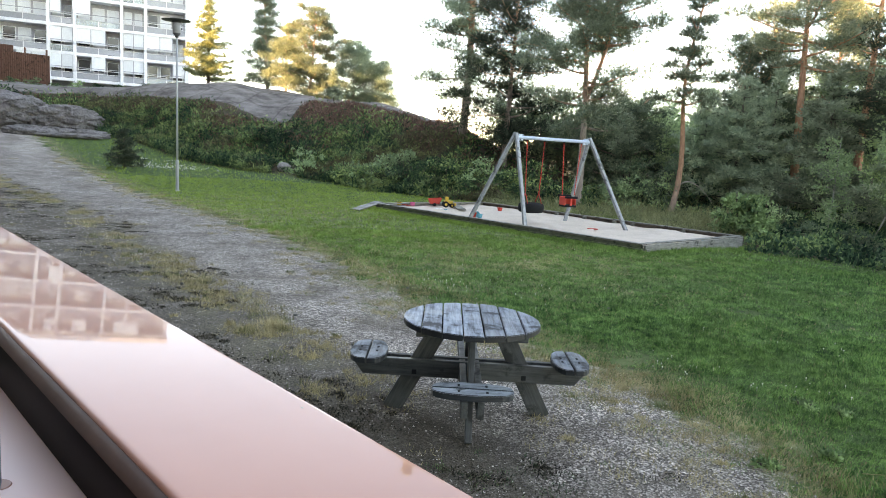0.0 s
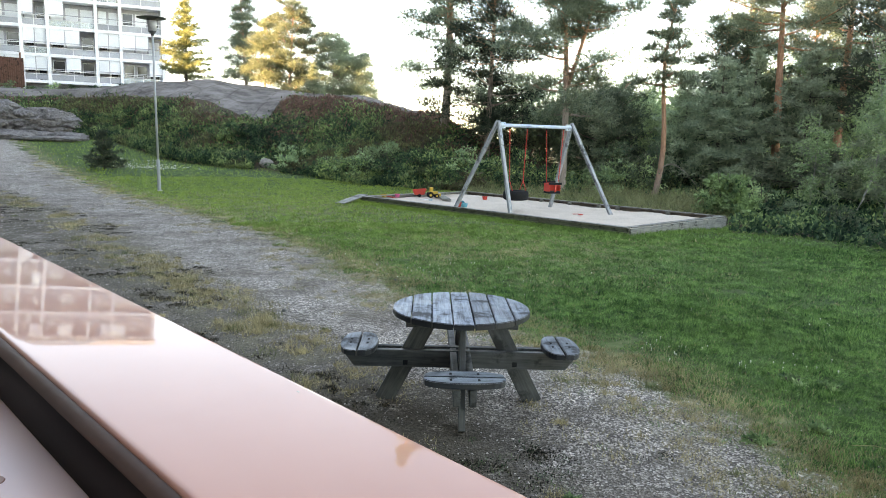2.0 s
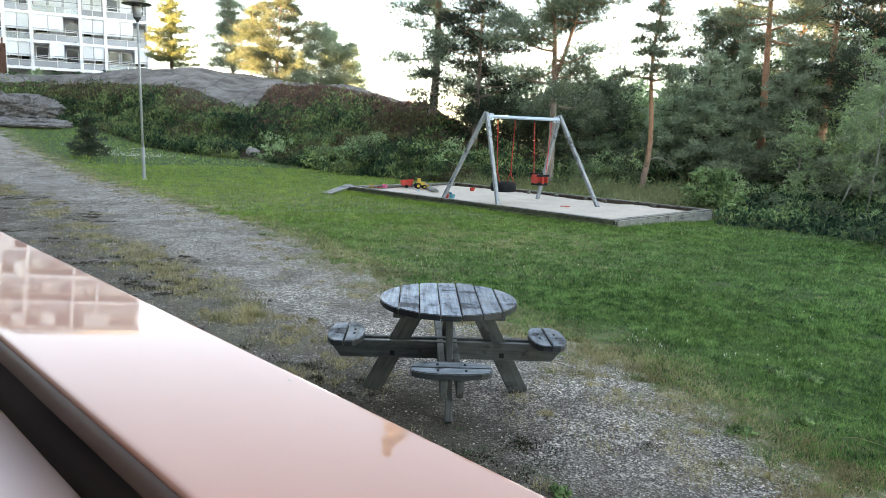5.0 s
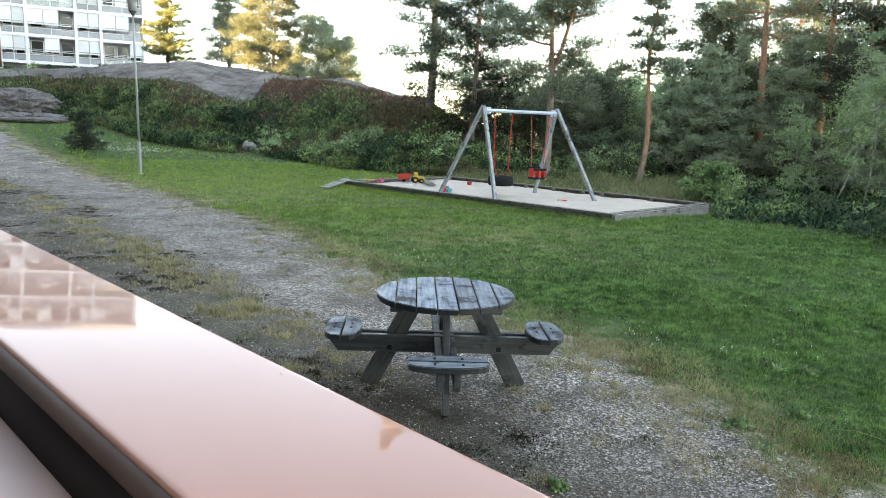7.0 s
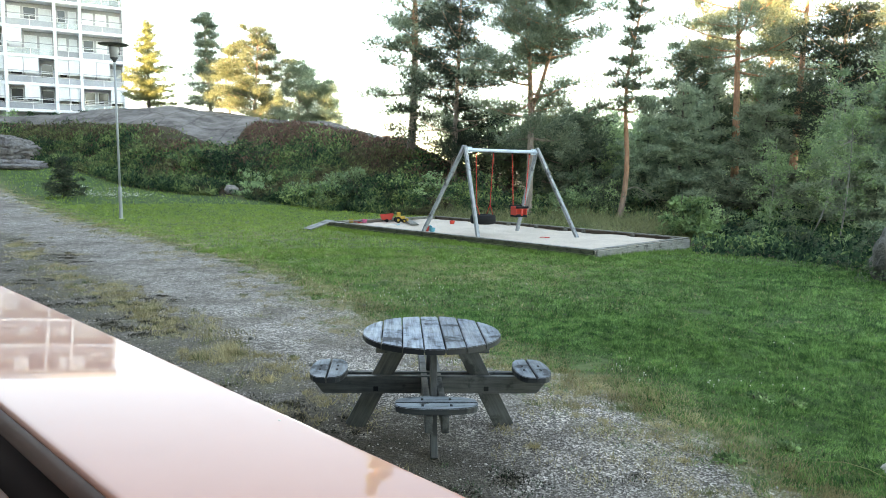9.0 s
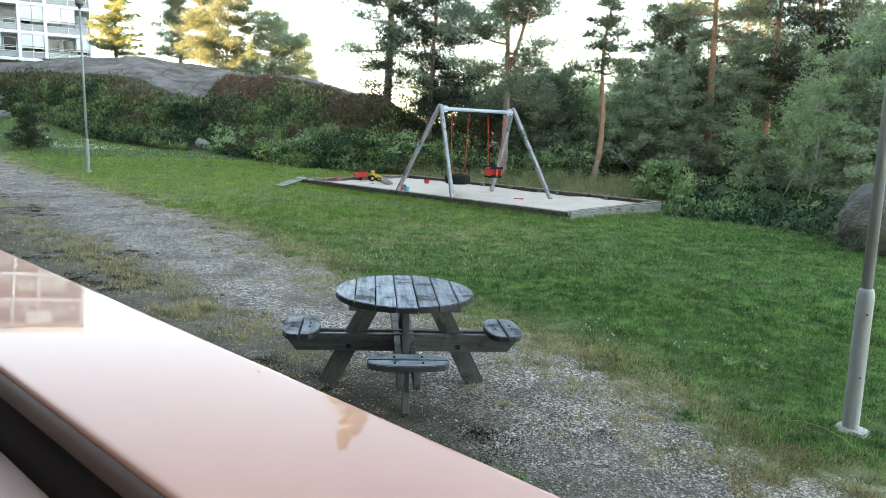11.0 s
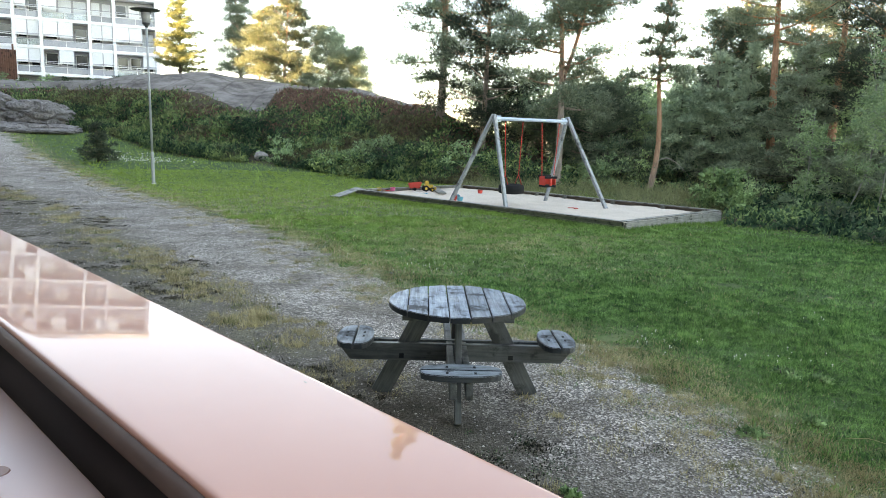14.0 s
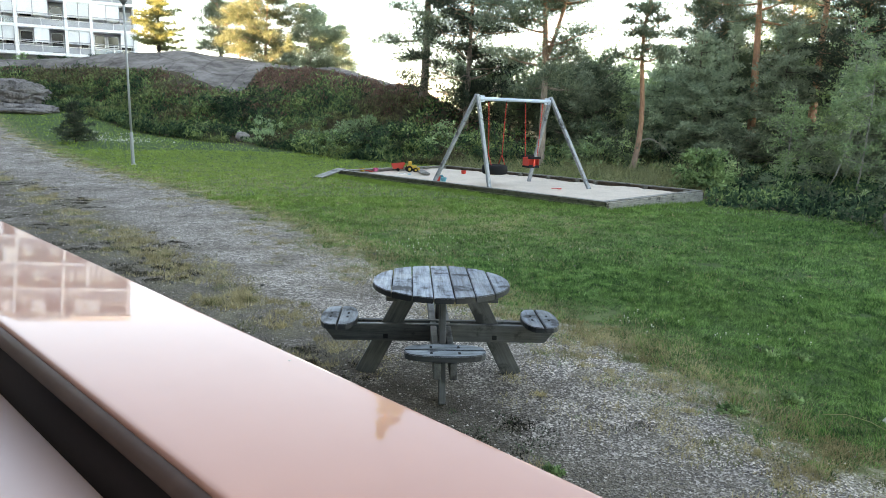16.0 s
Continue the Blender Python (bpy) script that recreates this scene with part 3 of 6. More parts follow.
def build_rail():
    """The broad glossy rail outside the window, sloping outwards, with a rolled inner edge."""
    rail = new("window_ledge")
    rail.matrix_basis = house_matrix(0, 0.187, 1.7905, 0, 0)
    tagged(rail, "broad glossy red-brown painted metal ledge outside the window", "ledge")
    sl, cl, shear = 0.052, 0.007, 0.008
    prof = [(0.0, -0.0016), (0.0007, -0.0004), (0.0016, 0.0), (0.0034, sl * 0.0034), (0.0038, sl * 0.0038)]
    prof += [(y, sl * y) for y in (0.03, 0.07, 0.10, 0.128, 0.1349)]
    # soft shoulder down to the trim, then the underside
    prof += [(0.1364, 0.00704), (0.1376, 0.00692), (0.1386, 0.00667), (0.1393, 0.0062), (0.1398, 0.0054), (0.1400, 0.0043), (0.1404, -0.030), (0.1402, -0.036), (0.02, -0.040), (0.0025, -0.040), (0.0, -0.036)]
    trim = [(0.1405, -0.0100), (0.1402, 0.0041), (0.1415, 0.0039), (0.1440, 0.0031), (0.1465, 0.0014), (0.1490, -0.0016), (0.1490, -0.0100)]
    edge = [(0.1440, -0.0300), (0.1492, -0.0120), (0.1492, -0.0018), (0.1502, -0.0060), (0.1504, -0.0130), (0.1498, -0.0230), (0.1484, -0.0340), (0.1478, -0.0500), (0.1440, -0.052)]

    def sweep(pr):
        bm = bmesh.new()
        rings = [[bm.verts.new((x, y + shear * x, z + cl * x)) for y, z in pr] for x in np.linspace(-1.6, 7.0, 30)]
        for r0, r1 in zip(rings, rings[1:]):
            for q in range(len(pr)):
                r = (q + 1) % len(pr)
                bm.faces.new((r0[q], r0[r], r1[r], r1[q]))
        bm.faces.new(rings[0][::-1])
        bm.faces.new(rings[-1])
        bmesh.ops.recalc_face_normals(bm, faces=bm.faces)
        return bm

    for nm, pr, mt, lb in (("ledge_plate", prof, m_red, ""), ("trim_strip", trim, m_trim, "dull red-brown trim strip with reflection tone in its colour"), ("inner_face", edge, m_edge, "inner face darkened brown for shade and the house's reflection")):
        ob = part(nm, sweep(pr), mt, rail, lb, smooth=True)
        es = ob.modifiers.new("edges", 'EDGE_SPLIT')
        es.split_angle = radians(40)
    for x in (-1.3, 0.9, 2.6, 4.3, 6.0):
        br = box_bm(0.03, 0.32, 0.03, (x, 0.10, -0.0675 + cl * x), bevel=0.003)
        part("bracket", br, m_rubber, rail, "dark steel bracket under the ledge")
    # a dried drop on the paint
    dr = bmesh.new()
    bmesh.ops.create_uvsphere(dr, u_segments=10, v_segments=6, radius=1.0, matrix=Matrix.Translation((0.372, 0.016, 0.0048)) @ Matrix.Diagonal((0.0017, 0.0007, 0.0002, 1)))
    part("dirt_spot", dr, plain("dried_dirt", (0.30, 0.27, 0.2), 0.7), rail, "small dried dirt spot")


build_house()
build_rail()

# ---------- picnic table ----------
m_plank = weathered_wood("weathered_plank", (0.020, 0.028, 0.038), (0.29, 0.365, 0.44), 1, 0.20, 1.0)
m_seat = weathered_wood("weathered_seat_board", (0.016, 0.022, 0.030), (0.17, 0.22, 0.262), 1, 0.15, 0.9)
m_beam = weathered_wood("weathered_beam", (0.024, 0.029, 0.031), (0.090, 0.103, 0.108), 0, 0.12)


def round_plank(x0, x1, radius, z0, z1, n=7):
    """A board between x0 and x1 with its ends cut to a circle."""
    def half(x):
        return math.sqrt(max(radius ** 2 - x * x, 0.0004))
    bm = bmesh.new()
    xs = np.linspace(x0, x1, n)
    out = [(x, half(x)) for x in xs] + [(x, -half(x)) for x in xs[::-1]]
    lo = [bm.verts.new((x, y, z0)) for x, y in out]
    hi = [bm.verts.new((x, y, z1)) for x, y in out]
    bm.faces.new(lo)
    top = bm.faces.new(hi)
    for q in range(len(out)):
        r = (q + 1) % len(out)
        bm.faces.new((lo[q], lo[r], hi[r], hi[q]))
    bmesh.ops.recalc_face_normals(bm, faces=bm.faces)
    bmesh.ops.bevel(bm, geom=list(top.edges), offset=0.005, segments=2, affect='EDGES')
    return bm


def board(name, p0, p1, w, t, material, parent, side=None, bevel=0.004):
    """A straight board from p0 to p1: its own x axis runs along it."""
    p0, p1 = Vector(p0), Vector(p1)
    d = p1 - p0
    x = d.normalized()
    y = Vector(side).normalized() if side else x.cross(Vector((0, 0, 1))).normalized()
    z = x.cross(y).normalized()
    y = z.cross(x)
    ob = part(name, box_bm(d.length, t, w, bevel=bevel), material, parent)
    ob.matrix_basis = Matrix.Translation((p0 + p1) / 2) @ Matrix((x, y, z)).transposed().to_4x4()
    return ob


def build_table():
    cx, cy = 0.212, 5.045
    tb = empty("picnic_table", cx, cy, land_at(cx, cy) - 0.005, 0.0)
    tagged(tb, "weathered grey wooden round picnic table with attached seats", "picnic table")
    R, top = 0.508, 0.730
    xs = np.linspace(-R, R, 8)
    for q in range(7):
        g = 0.0045
        x0, x1 = xs[q] + (g if q else 0.006), xs[q + 1] - (g if q < 6 else 0.006)
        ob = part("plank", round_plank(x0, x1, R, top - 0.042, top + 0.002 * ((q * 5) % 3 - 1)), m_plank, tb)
    # cleats under the top
    for y in (-0.22, 0.22):
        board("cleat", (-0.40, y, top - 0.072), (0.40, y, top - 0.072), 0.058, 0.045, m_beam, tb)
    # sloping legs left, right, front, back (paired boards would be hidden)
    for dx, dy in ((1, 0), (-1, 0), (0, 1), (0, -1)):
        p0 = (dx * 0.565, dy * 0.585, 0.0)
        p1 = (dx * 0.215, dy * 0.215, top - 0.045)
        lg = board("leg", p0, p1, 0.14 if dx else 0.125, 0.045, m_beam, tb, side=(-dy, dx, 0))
    # crossing seat beams: a pair left-right, a pair front-back
    for y in (-0.052, 0.052):
        bm = bmesh.new()
        z0, z1 = 0.275, 0.405
        out = [(-0.86, z1), (0.86, z1), (0.86, 0.375), (0.785, z0), (-0.785, z0), (-0.86, 0.375)]
        a0 = [bm.verts.new((x, -0.0225, z)) for x, z in out]
        a1 = [bm.verts.new((x, 0.0225, z)) for x, z in out]
        bm.faces.new(a0)
        bm.faces.new(a1[::-1])
        for q in range(6):
            bm.faces.new((a0[q], a0[(q + 1) % 6], a1[(q + 1) % 6], a1[q]))
        bmesh.ops.recalc_face_normals(bm, faces=bm.faces)
        bmesh.ops.bevel(bm, geom=list(bm.edges), offset=0.004, segments=1, affect='EDGES')
        ob = part("seat_beam", bm, m_beam, tb)
        ob.location = (0, y * 1.0 - 0.0, 0.005)
        for x in (-0.405, 0.405):
            nut = box_bm(0.035, 0.012, 0.035, (x, y + (-0.029 if y < 0 else 0.029), 0.318), bevel=0.003)
            part("bolt", nut, m_rubber, tb, "dark square bolt head")
    for x in (-0.052, 0.052):
        ob = board("seat_beam", (x, -0.88, 0.348), (x, 0.88, 0.348), 0.11, 0.045, m_beam, tb, side=(1, 0, 0))
    # seats: two boards each with a rounded outline
    for k, (dx, dy) in enumerate(((1, 0), (-1, 0), (0, -1), (0, 1))):
        seat = empty("seat")
        seat.parent = tb
        seat.location = (dx * 0.75, dy * 0.765, 0.0)
        zt = 0.452
        for h in (-1, 1):
            # the halves of an oval, split along y for side seats and along x for end seats
            bm = bmesh.new()
            pts = []
            for q in range(13):
                an = radians(-90 + 180 * q / 12)
                if dx:
                    pts.append((h * (0.006 + 0.130 * max(math.cos(an), 0) ** 0.6), 0.245 * math.sin(an)))
                else:
                    pts.append((0.265 * math.sin(an), h * (0.006 + 0.118 * max(math.cos(an), 0) ** 0.6)))
            lo = [bm.verts.new((x, y, zt - 0.04)) for x, y in pts]
            hi = [bm.verts.new((x, y, zt)) for x, y in pts]
            bm.faces.new(lo)
            tf = bm.faces.new(hi)
            for q in range(13):
                bm.faces.new((lo[q], lo[(q + 1) % 13], hi[(q + 1) % 13], hi[q]))
            bmesh.ops.recalc_face_normals(bm, faces=bm.faces)
            bmesh.ops.bevel(bm, geom=list(tf.edges), offset=0.005, segments=2, affect='EDGES')
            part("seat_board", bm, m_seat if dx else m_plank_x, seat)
            for u in (-0.09, 0.09):
                hole = box_bm(0.016, 0.034, 0.004, (h * 0.062, u * 0.55, zt + 0.0005) if dx else (u, h * 0.058, zt + 0.0005), bevel=0.001)
                part("bolt", hole, m_rubber, seat, "sunken bolt in the seat board")
    return tb


m_plank_x = weathered_wood("weathered_plank_across", (0.018, 0.024, 0.031), (0.30, 0.36, 0.40), 0, 0.18, 0.9)
build_table()

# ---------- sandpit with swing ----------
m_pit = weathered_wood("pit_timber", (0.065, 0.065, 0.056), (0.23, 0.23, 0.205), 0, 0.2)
# near boards darker and greener, end boards paler, back boards dark brown
m_pit_green = weathered_wood("pit_timber_greenish", (0.038, 0.043, 0.031), (0.13, 0.14, 0.105), 0, 0.2)
m_pit_light = weathered_wood("pit_timber_pale", (0.11, 0.11, 0.10), (0.36, 0.36, 0.335), 0, 0.2)
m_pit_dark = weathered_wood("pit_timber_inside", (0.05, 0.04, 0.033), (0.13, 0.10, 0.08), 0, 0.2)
PN, E1, E2 = Vector((4.15, 14.7, 0)), Vector((-0.717, 0.697, 0)), Vector((0.74, 0.672, 0))
PL, PW, PH, SAND_Z = 8.7, 4.45, 0.20, 0.10


def pit_at(a1, a2, z=0.0):
    v = PN + E1 * a1 + E2 * a2
    return Vector((v.x, v.y, z))


def build_pit():
    pit = new("sandpit_frame")
    tagged(pit, "weathered grey timber frame round the sandpit", "sandpit")
    # near and far sides: two courses of boards, a flat top board
    for a2, inside in ((0, 1), (PW, -1)):
        cuts = [0.0, 3.0, 5.9, PL]
        for c0, c1 in zip(cuts, cuts[1:]):
            for z0, z1 in ((-0.04, 0.085), (0.09, PH - 0.03)):
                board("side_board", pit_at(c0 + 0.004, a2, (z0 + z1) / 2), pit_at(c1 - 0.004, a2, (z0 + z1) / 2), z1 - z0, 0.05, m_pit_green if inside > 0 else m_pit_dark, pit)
            board("top_board", pit_at(c0 + 0.004, a2 + inside * 0.03, PH - 0.0125), pit_at(c1 - 0.004, a2 + inside * 0.03, PH - 0.0125), 0.025, 0.15, m_pit, pit)
    for a1, inside in ((0, 1), (PL, -1)):
        for z0, z1 in ((-0.22, 0.045), (0.05, PH - 0.03)):
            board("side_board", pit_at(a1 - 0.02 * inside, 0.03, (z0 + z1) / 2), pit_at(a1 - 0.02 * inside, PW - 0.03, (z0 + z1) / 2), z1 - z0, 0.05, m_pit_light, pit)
        board("top_board", pit_at(a1 + inside * 0.06, 0.11, PH - 0.010), pit_at(a1 + inside * 0.06, PW - 0.11, PH - 0.010), 0.025, 0.15, m_pit, pit)
    # stubs along the back board
    for a1 in (0.4, 1.5, 3.0, 3.6, 4.6, 5.6, 6.6):
        board("stub", pit_at(a1, PW - 0.10, 0.0), pit_at(a1, PW - 0.10, PH - 0.03), 0.12, 0.09, m_pit, pit, side=tuple(E1))
    m_sand = surface("pale_sand", (0.53, 0.46, 0.385), (0.70, 0.61, 0.52), 2.0, 0.95, 0, 0.6, 0.03, scale2=30)
    n1, n2 = 60, 30
    V, F = [], []
    for i in range(n1 + 1):
        for j in range(n2 + 1):
            p = pit_at(0.03 + (PL - 0.06) * i / n1, 0.03 + (PW - 0.06) * j / n2)
            z = SAND_Z + 0.05 * noise.noise((p.x * 1.1, p.y * 1.1, 3.0)) + 0.02 * noise.noise((p.x * 5, p.y * 5, 1.0))
            V.append((p.x, p.y, z))
    for i in range(n1):
        for j in range(n2):
            q = i * (n2 + 1) + j
            F.append((q, q + n2 + 1, q + n2 + 2, q + 1))
    sand = put_mesh("sand", V, F, m_sand, smooth=True)
    tagged(sand, "pale beige raked sand filling the sandpit", "sand", kind="stuff")
    # the ramp board leaning on the far corner, a loose plank
    rp = new("ramp_board")
    tagged(rp, "grey board leaning against the sandpit corner", "board")
    board("plank", (-2.62, 20.0, 0.03), (-2.02, 20.95, 0.22), 0.03, 0.32, m_pit, rp)
    lp = new("loose_plank")
    tagged(lp, "loose grey plank lying across the sandpit edge", "plank")
    board("plank", (0.45, 20.9, 0.14), (0.05, 22.6, 0.24), 0.04, 0.24, m_pit, lp)


def build_swing():
    sw = new("swing_frame")
    tagged(sw, "grey timber swing frame with galvanised steel beam", "swing frame")
    AL, AR = Vector((1.65, 18.0, 2.31)), Vector((3.63, 18.95, 2.31))
    feet = ((Vector((1.95, 17.1, 0.0)), Vector((0.53, 18.55, 0.0))), (Vector((4.72, 18.2, 0.0)), Vector((3.35, 20.1, 0.0))))
    bd = (AR - AL).normalized()
    m_post = weathered_wood("swing_timber", (0.13, 0.145, 0.155), (0.35, 0.385, 0.41), 0, 0.1)
    tube("beam", [AL - bd * 0.05, AL, AR, AR + bd * 0.05], [0.045] * 4, m_blue, sw, "pale blue-grey painted steel beam", 14)
    for ap, ft, sg in ((AL, feet[0], -1), (AR, feet[1], 1)):
        for q, f in enumerate(ft):
            away = (f - ap)
            away.z = 0
            head_p = ap + Vector((0, 0, 0.10)) + bd * sg * 0.03 + away.normalized() * (0.02 if q else -0.01)
            board("leg", f - Vector((0, 0, 0.05)), head_p, 0.085, 0.085, m_post, sw, side=tuple(bd), bevel=0.012)
        pl = part("bracket_plate", box_bm(0.16, 0.02, 0.16, bevel=0.004), m_blue, sw, "pale blue steel joint plate")
        pl.matrix_basis = Matrix.Translation(ap - bd * sg * 0.09) @ Matrix((bd, bd.cross(Vector((0, 0, 1))), Vector((0, 0, 1)))).transposed().to_4x4()
        for u, w in ((-0.05, 0.04), (0.05, 0.04), (0.0, -0.05)):
            bt = part("bolt", box_bm(0.02, 0.03, 0.02, (u, 0, w), bevel=0.004), m_rubber, sw)
            bt.matrix_basis = pl.matrix_basis

    def hang(top, bottom, parent):
        """A hanger: a red sleeved chain."""
        n = 22
        pcs = []
        for q in range(n):
            p0, p1 = top.lerp(bottom, q / n), top.lerp(bottom, (q + 0.9) / n)
            pcs.append(tube_arrays([p0, p0.lerp(p1, 0.5), p1], [0.010, 0.017, 0.010], 6))
        v, t = joined(pcs)
        c = bulk_mesh("chain", v, t, m_redplastic, parent, True)
        c["label"] = "chain in a red plastic sleeve"
        sh = part("shackle", box_bm(0.03, 0.03, 0.09, tuple(top + Vector((0, 0, 0.02))), bevel=0.005), m_rubber, parent)

    def bp(s):
        return AL + bd * s - Vector((0, 0, 0.05))

    # tyre swing
    ty = new("tyre_swing")
    tagged(ty, "black rubber tyre swing on red chains", "swing")
    c = bp(0.565)
    c.z = 0.54
    bm = bmesh.new()
    n_u, n_v = 30, 12
    rings = []
    for i in range(n_u):
        th = 2 * math.pi * i / n_u
        ring = []
        for j in range(n_v):
            ph = 2 * math.pi * j / n_v
            rr = 0.225 + 0.11 * math.copysign(abs(math.cos(ph)) ** 0.6, math.cos(ph))
            ring.append(bm.verts.new((c.x + rr * math.cos(th), c.y + rr * math.sin(th), c.z + 0.125 * math.copysign(abs(math.sin(ph)) ** 0.7, math.sin(ph)))))
        rings.append(ring)
    for i in range(n_u):
        for j in range(n_v):
            bm.faces.new((rings[i][j], rings[(i + 1) % n_u][j], rings[(i + 1) % n_u][(j + 1) % n_v], rings[i][(j + 1) % n_v]))
    bmesh.ops.recalc_face_normals(bm, faces=bm.faces)
    part("tyre", bm, m_rubber, ty, "worn black tyre", smooth=True)
    for s0, s1 in ((0.30, 0.36), (0.83, 0.77)):
        low = bp(s1)
        low.z = 0.92
        hang(bp(s0), low, ty)
        for dv in (-1, 1):
            side = bd.cross(Vector((0, 0, 1))) * dv * 0.15
            end = bp(s1) + side
            end.z = 0.66
            tube("chain_end", [low, low.lerp(end, 0.5), end], [0.011] * 3, m_redplastic, ty, sides=6)
    # toddler seat
    td = new("toddler_swing")
    tagged(td, "red and black toddler swing seat on red chains", "swing")
    c = bp(1.69)
    c.z = 0.74
    turn = Matrix((bd, bd.cross(Vector((0, 0, 1))), Vector((0, 0, 1)))).transposed().to_4x4()
    base = Matrix.Translation(c) @ turn
    for nm, sx, sy, sz, at, mt in (("seat", 0.34, 0.30, 0.06, (0, 0, -0.13), m_rubber), ("back_panel", 0.32, 0.03, 0.24, (0, -0.14, 0.0), m_redplastic),
                                   ("side_panel", 0.03, 0.26, 0.22, (-0.165, 0, 0.0), m_redplastic), ("side_panel", 0.03, 0.26, 0.22, (0.165, 0, 0.0), m_redplastic),
                                   ("front_bar", 0.38, 0.06, 0.06, (0, 0.15, 0.10), m_rubber), ("top_rim", 0.40, 0.05, 0.05, (0, -0.15, 0.13), m_rubber), ("crotch_strap", 0.06, 0.03, 0.20, (0, 0.15, -0.02), m_redplastic)):
        ob = part(nm, box_bm(sx, sy, sz, at, bevel=0.012), mt, td)
        ob.matrix_basis = base
    for s0, s1 in ((1.42, 1.50), (1.97, 1.88)):
        low = bp(s1)
        low.z = 0.88
        hang(bp(s0), low, td)


m_blue = plain("pale_blue_steel_paint", (0.40, 0.51, 0.62), 0.4, 0.2)
m_redplastic = plain("red_plastic", (0.58, 0.045, 0.03), 0.5)
m_yellow = plain("yellow_plastic", (0.55, 0.34, 0.04), 0.5)
m_cyan = plain("turquoise_plastic", (0.06, 0.36, 0.45), 0.4)
m_pink = plain("pink_plastic", (0.65, 0.12, 0.25), 0.4)
m_white = plain("white_plastic", (0.75, 0.75, 0.73), 0.45)
build_pit()
build_swing()


def wheel(parent, at, r, w, mat, axis):
    bm = bmesh.new()
    rot = axis.to_track_quat('Z', 'Y').to_matrix().to_4x4()
    bmesh.ops.create_cone(bm, cap_ends=True, segments=18, radius1=r, radius2=r, depth=w, matrix=Matrix.Translation(at) @ rot)
    bmesh.ops.bevel(bm, geom=[ed for ed in bm.edges if ed.calc_length() < r], offset=r * 0.15, segments=2, affect='EDGES')
    wh = part("wheel", bm, m_rubber, parent)
    hub = bmesh.new()
    bmesh.ops.create_cone(hub, cap_ends=True, segments=12, radius1=r * 0.45, radius2=r * 0.4, depth=w + 0.012, matrix=Matrix.Translation(at) @ rot)
    part("hub", hub, mat, wh)


def build_toys():
    z = SAND_Z + 0.03
    # tractor
    tr = empty("toy_tractor", 0.02, 21.5, z, 12)
    tr.scale = (0.8, 0.8, 0.8)
    tagged(tr, "yellow plastic toy tractor lying in the sand", "toy tractor")
    part("body", box_bm(0.34, 0.14, 0.12, (0.02, 0, 0.20), bevel=0.02), m_yellow, tr)
    part("cab", box_bm(0.13, 0.15, 0.15, (-0.06, 0, 0.33), bevel=0.02), m_yellow, tr)
    part("shovel", box_bm(0.07, 0.22, 0.12, (0.27, 0, 0.12), bevel=0.015), m_yellow, tr)
    for x, r in ((-0.10, 0.12), (0.14, 0.085)):
        for y in (-0.11, 0.11):
            wheel(tr, Vector((x, y, r)), r, 0.06, m_yellow, Vector((0, 1, 0)))
    # red tipper
    tp = empty("toy_trailer", -0.40, 21.75, z, 8)
    tp.scale = (0.8, 0.8, 0.72)
    tagged(tp, "red plastic toy tipper trailer in the sand", "toy trailer")
    bm = bmesh.new()
    lo = [bm.verts.new(v) for v in ((-0.18, -0.13, 0.10), (0.18, -0.13, 0.10), (0.18, 0.13, 0.10), (-0.18, 0.13, 0.10))]
    hi = [bm.verts.new(v) for v in ((-0.25, -0.16, 0.30), (0.27, -0.16, 0.36), (0.27, 0.16, 0.36), (-0.25, 0.16, 0.30))]
    bm.faces.new(lo[::-1])
    for q in range(4):
        bm.faces.new((lo[q], lo[(q + 1) % 4], hi[(q + 1) % 4], hi[q]))
    bmesh.ops.recalc_face_normals(bm, faces=bm.faces)
    bmesh.ops.solidify(bm, geom=bm.faces[:], thickness=0.012)
    part("tray", bm, m_redplastic, tp)
    for y in (-0.12, 0.12):
        wheel(tp, Vector((0.0, y, 0.07)), 0.07, 0.05, m_rubber, Vector((0, 1, 0)))

    def bucket(name, x, y, mat, label, h=0.13, tip=0):
        bm = bmesh.new()
        bmesh.ops.create_cone(bm, cap_ends=False, segments=18, radius1=0.06, radius2=0.085, depth=h)
        bmesh.ops.holes_fill(bm, edges=[ed for ed in bm.edges if ed.is_boundary and ed.verts[0].co.z < 0])
        bmesh.ops.solidify(bm, geom=bm.faces[:], thickness=0.006)
        ob = part(name, bm, mat)
        ob.matrix_basis = pose(x, y, z + (h / 2 if not tip else 0.07), tip, 0, 30)
        tagged(ob, label, "toy")

    def scoop(name, x, y, mat, label, turn=0.0):
        bm = box_bm(0.10, 0.09, 0.025, (0.09, 0, 0.02), bevel=0.01)
        box_bm(0.17, 0.025, 0.02, (-0.04, 0, 0.03), bevel=0.006, bm=bm)
        ob = part(name, bm, mat)
        ob.matrix_basis = pose(x, y, z, 0, 0, turn)
        tagged(ob, label, "toy")

    bucket("toy_bucket", 0.72, 18.95, m_redplastic, "red plastic toy bucket in the sand")
    bucket("toy_bucket", 0.88, 18.9, m_cyan, "turquoise plastic toy bucket in the sand", 0.10)
    bucket("toy_bucket", 0.80, 19.15, m_cyan, "small turquoise toy pail lying on its side", 0.09, 90)
    bucket("toy_bucket", -1.05, 21.4, m_pink, "pink plastic toy bucket in the sand", 0.10)
    bucket("toy_bucket", -1.45, 21.3, m_yellow, "yellow plastic toy bucket in the sand", 0.09)
    scoop("toy_shovel", -1.75, 21.3, m_white, "white plastic toy shovel in the sand", 20)
    scoop("toy_shovel", -1.25, 21.2, m_redplastic, "red plastic toy shovel in the sand", -30)
